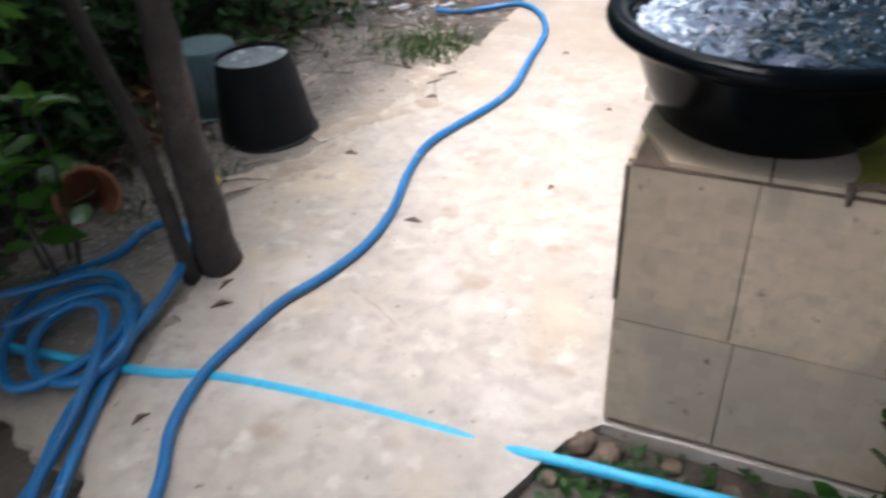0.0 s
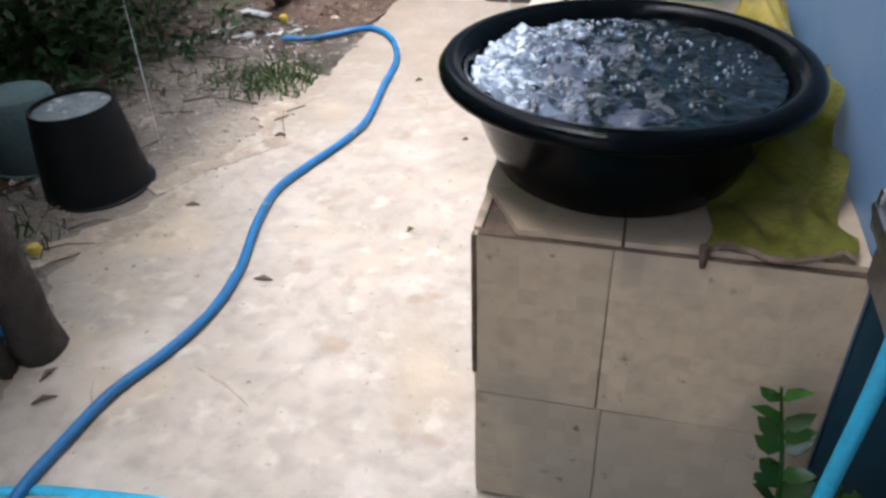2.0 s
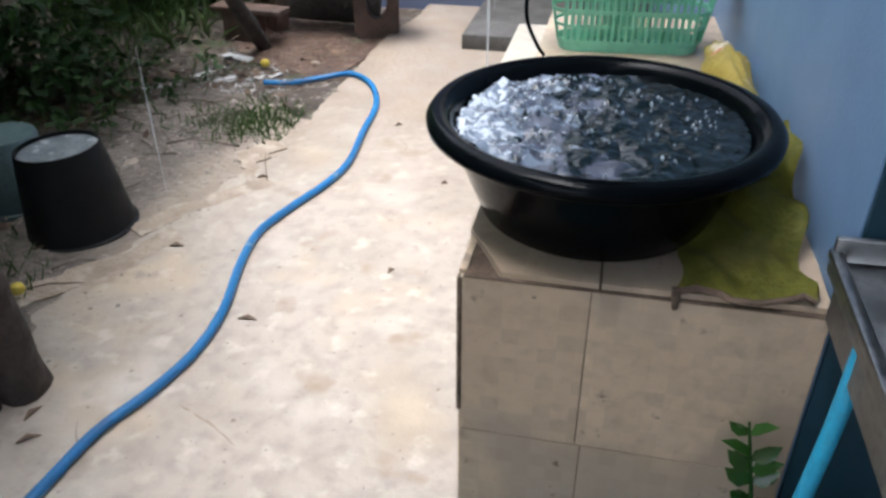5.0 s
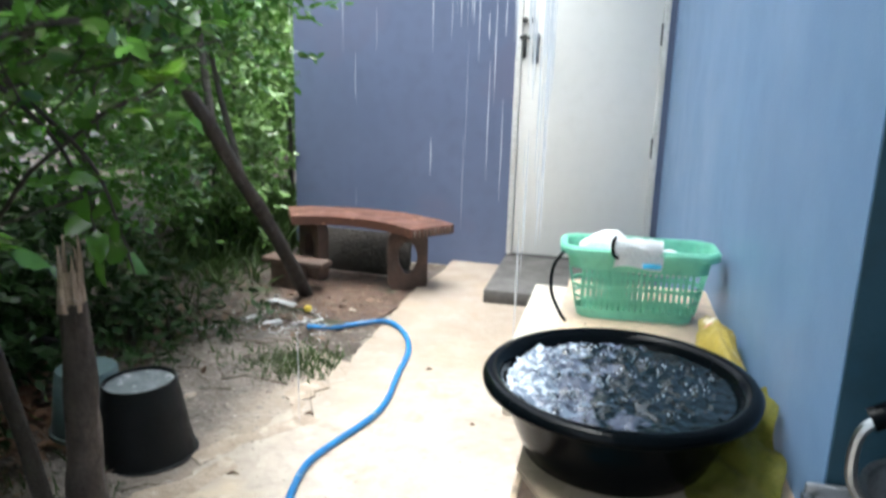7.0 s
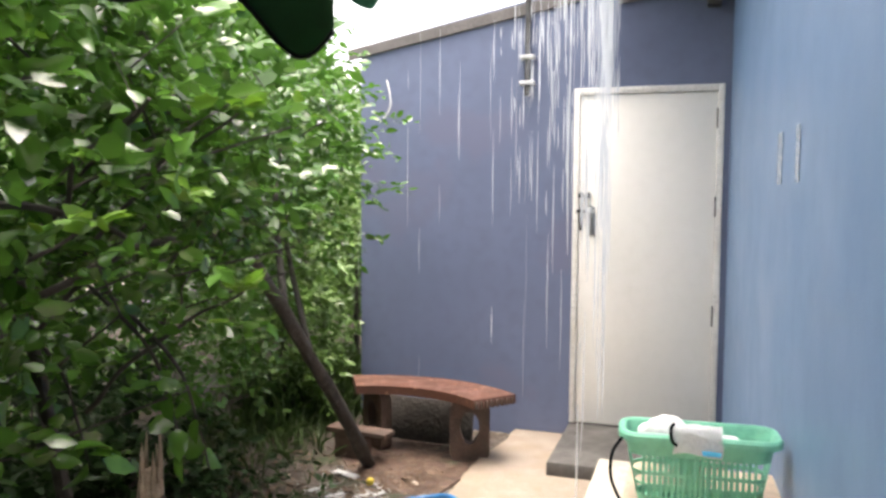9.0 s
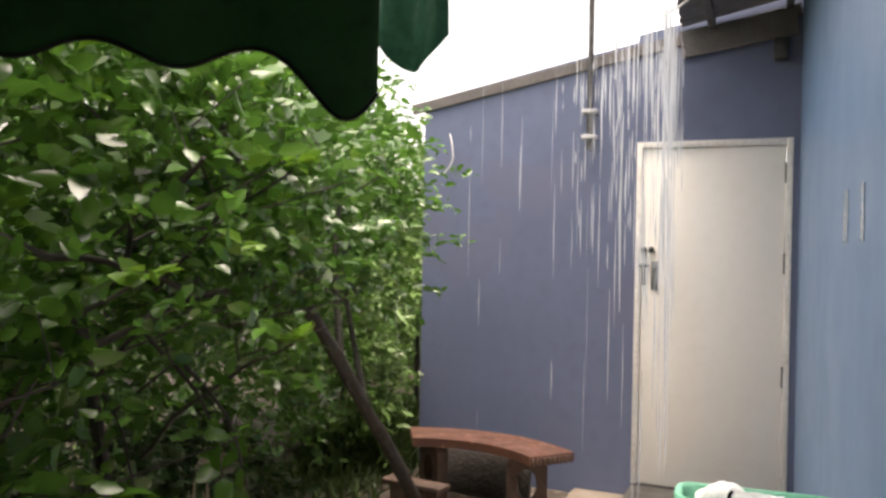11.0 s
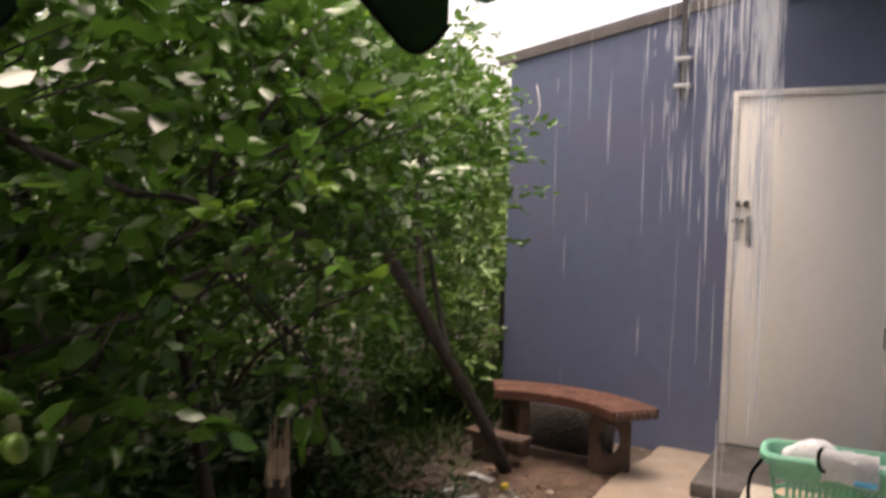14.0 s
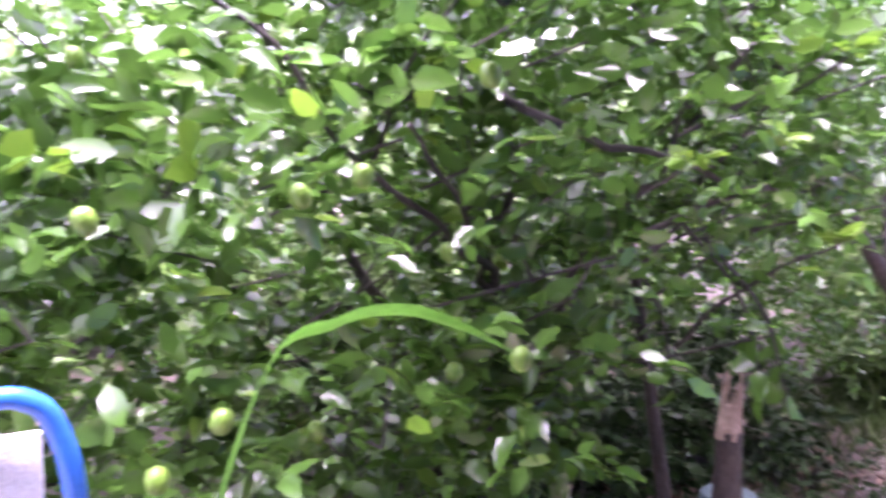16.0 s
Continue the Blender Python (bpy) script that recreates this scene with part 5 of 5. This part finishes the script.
def gravel(name, label, n, r0, r1, where):
    """Angular pebbles strewn by the rule where(), each a squashed octahedron."""
    tri = np.array([(0, 2, 4), (2, 1, 4), (1, 3, 4), (3, 0, 4), (2, 0, 5), (1, 2, 5), (3, 1, 5), (0, 3, 5)])
    oct6 = np.array([(1, 0, 0), (-1, 0, 0), (0, 1, 0), (0, -1, 0), (0, 0, 1), (0, 0, -1)], dtype=float)
    verts, faces = [], []
    for k in range(n):
        x, y, z = where()
        r = r0 + (r1 - r0) * rng.random() ** 3
        a = rng.uniform(0, 6.283)
        p = oct6 * rng.uniform(0.6, 1.3, (6, 1)) * np.array((1.0, 0.75, 0.5)) * r
        q = np.stack([p[:, 0] * math.cos(a) - p[:, 1] * math.sin(a), p[:, 0] * math.sin(a) + p[:, 1] * math.cos(a), p[:, 2]], 1)
        verts.append(q + (x, y, z + r * 0.15))
        faces.append(tri + 6 * k)
    me = raw_mesh(name, np.concatenate(verts), np.concatenate(faces), M_gravel)
    me.shade_flat()
    return tagged(new(name, me), label, "gravel", kind="stuff")


def verge():
    x, y = rng.normal(-1.15, 0.24), rng.uniform(0.7, 3.5)
    if x > -0.7:
        x = -1.4 - x
    return x, y, max(ground_z(x, y), -0.006 if x > -1.35 and y < 2.9 else -1)


def path_side():
    y = rng.uniform(1.15, 2.75)
    return -0.85 + 0.1 * math.sin(y * 3) + abs(rng.normal(0, 0.13)), y, 0.0


gravel("gravel", "wet grit and pebbles on the muddy verge", 3200, 0.003, 0.016, verge)
gravel("gravel", "fine grit washed onto the concrete path", 420, 0.0015, 0.005, path_side)


def dead_twigs(n, cx, cy, rx, ry):
    bm = bmesh.new()
    for k in range(n):
        x, y = cx + rng.normal() * rx, cy + rng.normal() * ry
        l, a = rng.uniform(0.06, 0.28), rng.uniform(0, 6.283)
        z = max(ground_z(x, y), -0.006) + 0.006
        d = Vector((math.cos(a), math.sin(a), rng.normal(0, 0.06)))
        o = Vector((x, y, z))
        tube([o, o + d * l * 0.5 + Vector((rng.normal(0, 0.012), rng.normal(0, 0.012), 0.008)), o + d * l], (rng.uniform(0.002, 0.004), 0.0012), 5, bm)
    return tagged(new("twigs", mesh_of("twigs", bm, M_twig)), "thin dead twigs strewn on wet soil", "twigs", kind="stuff")


dead_twigs(130, -1.45, 2.6, 0.3, 0.6)


def scrap(x, y, l, w, a):
    return thing("plastic_strip", "white plastic strip lying on wet soil", "scrap", box(-l / 2, l / 2, -w / 2, w / 2, 0, 0.008, 0.003, 1), M_white_scrap,
                 at=pose(x, y, ground_z(x, y) + 0.006, 0, 3, a), group="plastic strips")


for s in ((-1.36, 3.2, 0.13, 0.035, 68), (-1.3, 3.45, 0.16, 0.06, -12), (-1.22, 3.15, 0.12, 0.03, 60), (-1.1, 3.2, 0.1, 0.03, 70), (-1.5, 3.0, 0.09, 0.02, 40), (-1.02, 3.25, 0.08, 0.025, 62)):
    scrap(*s)
thing("fallen_fruit", "small yellow fallen fruit on the soil", "fruit", lathe([(0.004, -0.02), (0.017, -0.014), (0.022, 0), (0.017, 0.014), (0.004, 0.02)], 16), M_yellow, at=(-1.113, 3.347, 0.0))
thing("fallen_fruit", "small yellow fallen fruit beside the stump", "fruit", lathe([(0.004, -0.02), (0.015, -0.014), (0.02, 0), (0.015, 0.014), (0.004, 0.02)], 16), M_yellow, at=(-1.0, 1.45, 0.01))


def dry_bit(x, y, a, l=0.05):
    return thing("dead_leaf", "small curled dead leaf on the concrete", "leaf", tube([(-l / 2, 0, 0.004), (0, 0.005, 0.009), (l / 2, 0, 0.004)], [0.002, 0.006, 0.001], 6), M_dry,
                 at=pose(x, y, 0.0, 0, 0, a), group="dead leaves")


for s in ((-0.348, 1.463, 5), (-0.633, 2.217, 20, 0.04), (-0.05, 1.75, 60, 0.025), (-0.62, 0.98, 40, 0.05), (-0.66, 1.05, 80, 0.05), (-0.02, 2.3, 10, 0.02), (-0.3, 2.75, 30, 0.03), (-0.55, 0.62, 70, 0.04), (-0.7, 1.75, 15, 0.04)):
    dry_bit(*s)


def strap_leaf(pts, width):
    """A long arching leaf with a fold along its middle."""
    line = smooth_line(pts, 8)
    bm = bmesh.new()
    rows = []
    for i, p in enumerate(line):
        t = i / (len(line) - 1)
        w = width * min(1, 6 * t + 0.15) * (1 - t ** 4) * 0.5
        d = (line[min(i + 1, len(line) - 1)] - line[max(i - 1, 0)]).normalized()
        side = d.cross(Vector((0.75, 0, 0.6))).normalized().cross(d)
        rows.append([bm.verts.new(p + side * s * w + Vector((0.0, 0, 0.15 * abs(s) * w))) for s in (-1, 0, 1)])
    for a, b in zip(rows, rows[1:]):
        for k in range(2):
            bm.faces.new((a[k], a[k + 1], b[k + 1], b[k]))
    bmesh.ops.solidify(bm, geom=bm.faces[:], thickness=0.0015)
    return bm


tall = thing("strap_plant", "tall plant with one long arching strap leaf", "plant")
part("strap_leaf", strap_leaf([(-0.62, -0.3, 0.0), (-0.56, -0.24, 0.7), (-0.43, -0.16, 1.15), (-0.42, -0.055, 1.222), (-0.42, 0.04, 1.232), (-0.42, 0.13, 1.204), (-0.42, 0.25, 1.145)], 0.042), M_blade, tall)


def sapling(at, tips, label):
    """A few upright shoots with large leaves."""
    p = thing("sapling", label, "plant", at=at)
    for dx, dy, h in tips:
        line = wavy(smooth_line([(dx * 0.3, dy * 0.3, -0.03), (dx * 0.6, dy * 0.6, h * 0.5), (dx, dy, h)], 8), 0.03)
        part("stem", tube(line, (0.006, 0.003), 7), M_bark, p)
        n = 11
        base = np.array([tuple(line[int((len(line) - 1) * (0.35 + 0.65 * k / (n - 1)))]) for k in range(n)])
        way = np.stack([np.cos(np.arange(n) * 2.4 + dx * 30), np.sin(np.arange(n) * 2.4 + dx * 30), rng.uniform(-0.3, 0.5, n)], 1)
        ob = new("leaves", leaves("leaves", base, way, rng.uniform(0.08, 0.125, n), 0.5, M_leaf, rng, 0.8))
        ob.parent = p


sapling((-1.1, 0.98, 0), ((0.06, 0.02, 0.42), (-0.1, 0.08, 0.5), (0.02, -0.14, 0.4), (-0.16, -0.1, 0.55)), "leafy sapling with large glossy leaves beside the stump")


def zz_plant():
    p = thing("potted_shoots", "glossy green leafy shoots growing under the sink", "plant")
    leaf_rows = []
    for (x, y), top, n in (((0.775, 0.88), (0.715, 0.85, 0.45), 8), ((0.80, 0.84), (0.86, 0.80, 0.34), 7), ((0.74, 0.84), (0.67, 0.74, 0.2), 7), ((0.78, 0.8), (0.80, 0.68, 0.25), 7), ((0.82, 0.86), (0.82, 0.84, 0.3), 7)):
        line = smooth_line([(x, y, -0.02), ((x + top[0]) / 2 + 0.01, (y + top[1]) / 2, top[2] * 0.55), top], 8)
        part("stem", tube(line, (0.006, 0.002), 7), M_shoot, p)
        base, way, size = [], [], []
        for k in range(n):
            q = line[int(len(line) * (0.35 + 0.62 * k / n))]
            for s in (-1, 1):
                base.append(tuple(q))
                way.append((s * 0.75 + rng.normal(0, 0.12), -0.15 + rng.normal(0, 0.15), 0.65))
                size.append((0.064 - 0.003 * k) * rng.uniform(0.85, 1.1))
        ob = new("leaves", leaves("leaves", np.array(base), np.array(way), np.array(size), 0.52, M_shoot, rng, 1.1, (-0.1, -0.6, 0.8)))
        ob.parent = p


zz_plant()
litter("moss", "dark moss and weeds in the bed by the block", M_leaf_shade, 0.55, 0.74, 0.4, 0.2, 700, 0.032)


# blue tube frame with a pale panel among the leaves
rack = thing("folding_rack", "blue tubular frame holding a pale panel", "rack")
part("tube_frame", tube(smooth_line([(-0.62, -0.36, -0.03), (-0.55, -0.37, 0.7), (-0.5, -0.375, 1.0), (-0.5, -0.395, 1.11), (-0.5, -0.43, 1.15), (-0.5, -0.5, 1.155), (-0.5, -0.8, 1.16), (-0.5, -0.86, 1.1), (-0.55, -0.87, 0.7), (-0.62, -0.88, -0.03)], 7), 0.014, 12), M_blue_frame, rack)
part("panel", box(-0.006, 0.006, -0.83, -0.41, 0.75, 1.10, 0.004), M_cloth_white, rack, "pale panel", at=pose(-0.53, 0, 0.0, 0, 0, 0))


# ---- water running off the eaves ----
def drips(name, label, starts, length, r):
    bm = bmesh.new()
    for x, y, z in starts:
        n = rng.integers(1, 4)
        top = z - rng.uniform(0, 0.5)
        for k in range(n):
            l = rng.uniform(0.1, length)
            if top - l < 0.05:
                break
            q = r * rng.uniform(0.4, 1.2)
            tube([(x, y, top), (x + rng.normal(0, 0.002), y, top - l / 2), (x, y, top - l)], [q * 0.3, q, q * 0.2], 5, bm)
            top -= l + rng.uniform(0.1, 0.7)
    return tagged(new(name, mesh_of(name, bm, M_drip)), label, "water", kind="stuff")


st = [((4.54 - y) * 0.062 - 0.02, y, roof_z(0) + 0.02) for y in np.concatenate([np.linspace(1.6, 4.45, 32), rng.uniform(3.3, 4.45, 60)])]
drips("dripping_water", "strings of rain water falling off the roof edge", st, 0.6, 0.0042)
st = [(x, 4.47, roof_z(x)) for x in np.concatenate([rng.uniform(-0.8, 0.0, 17), rng.uniform(-1.35, -0.8, 5)])]
drips("dripping_water", "strings of rain water running off the end wall", st, 0.8, 0.0027)
drips("dripping_water", "thin water strings falling from the awning corner", [(-0.03, 0.77, 1.74)], 0.26, 0.001)


bm = bmesh.new()
for k in range(70):
    x = -0.72 + 0.77 * rng.random() ** 0.7
    y, top = rng.uniform(4.2, 4.5), roof_z(x) - rng.uniform(-0.02, 0.25)
    for _ in range(rng.integers(1, 4)):
        l, q = rng.uniform(0.05, 0.4), rng.uniform(0.0015, 0.0042)
        tube([(x, y, top), (x + rng.normal(0, 0.002), y, top - l * 0.6), (x, y, top - l)], [q * 0.3, q, q * 0.2], 5, bm)
        top -= l + rng.uniform(0.02, 0.3)
tagged(new("dripping_water", mesh_of("dripping_water", bm, M_drip)), "short white streaks of rain water below the verge", "water", kind="stuff")


def stone(x, y, r, seed, label, material):
    bm = bmesh.new()
    bmesh.ops.create_icosphere(bm, subdivisions=2, radius=1)
    for v in bm.verts:
        k = 1 + 0.3 * noise.noise(v.co * 1.3 + Vector((seed, 0, 0)))
        v.co = Vector((v.co.x * r * k, v.co.y * r * k * 0.8, v.co.z * r * k * 0.55))
    return thing("stone", label, "stone", bm, material, at=pose(x, y, ground_z(x, y) + r * 0.3, 0, 0, seed * 40), group="stones")


for k, (x, y, r) in enumerate(((0.27, 0.9, 0.035), (0.33, 0.89, 0.03), (0.36, 0.84, 0.028), (0.3, 0.83, 0.022), (0.44, 0.9, 0.026), (0.4, 0.78, 0.02), (0.55, 0.88, 0.024), (0.24, 0.8, 0.02))):
    stone(x, y, r, k + 1, "small mossy mortar lump by the tiled block", M_grout)
for k, (x, y, r) in enumerate(((-1.15, 2.25, 0.03), (-1.25, 2.0, 0.025), (-1.3, 2.45, 0.035), (-0.95, 2.5, 0.02), (-1.5, 2.2, 0.04), (-0.98, 1.35, 0.025), (-1.2, 2.8, 0.03), (-0.9, 3.45, 0.025), (-1.6, 3.3, 0.035))):
    stone(x, y, r, k + 20, "small stone half sunk in wet soil", M_mud)
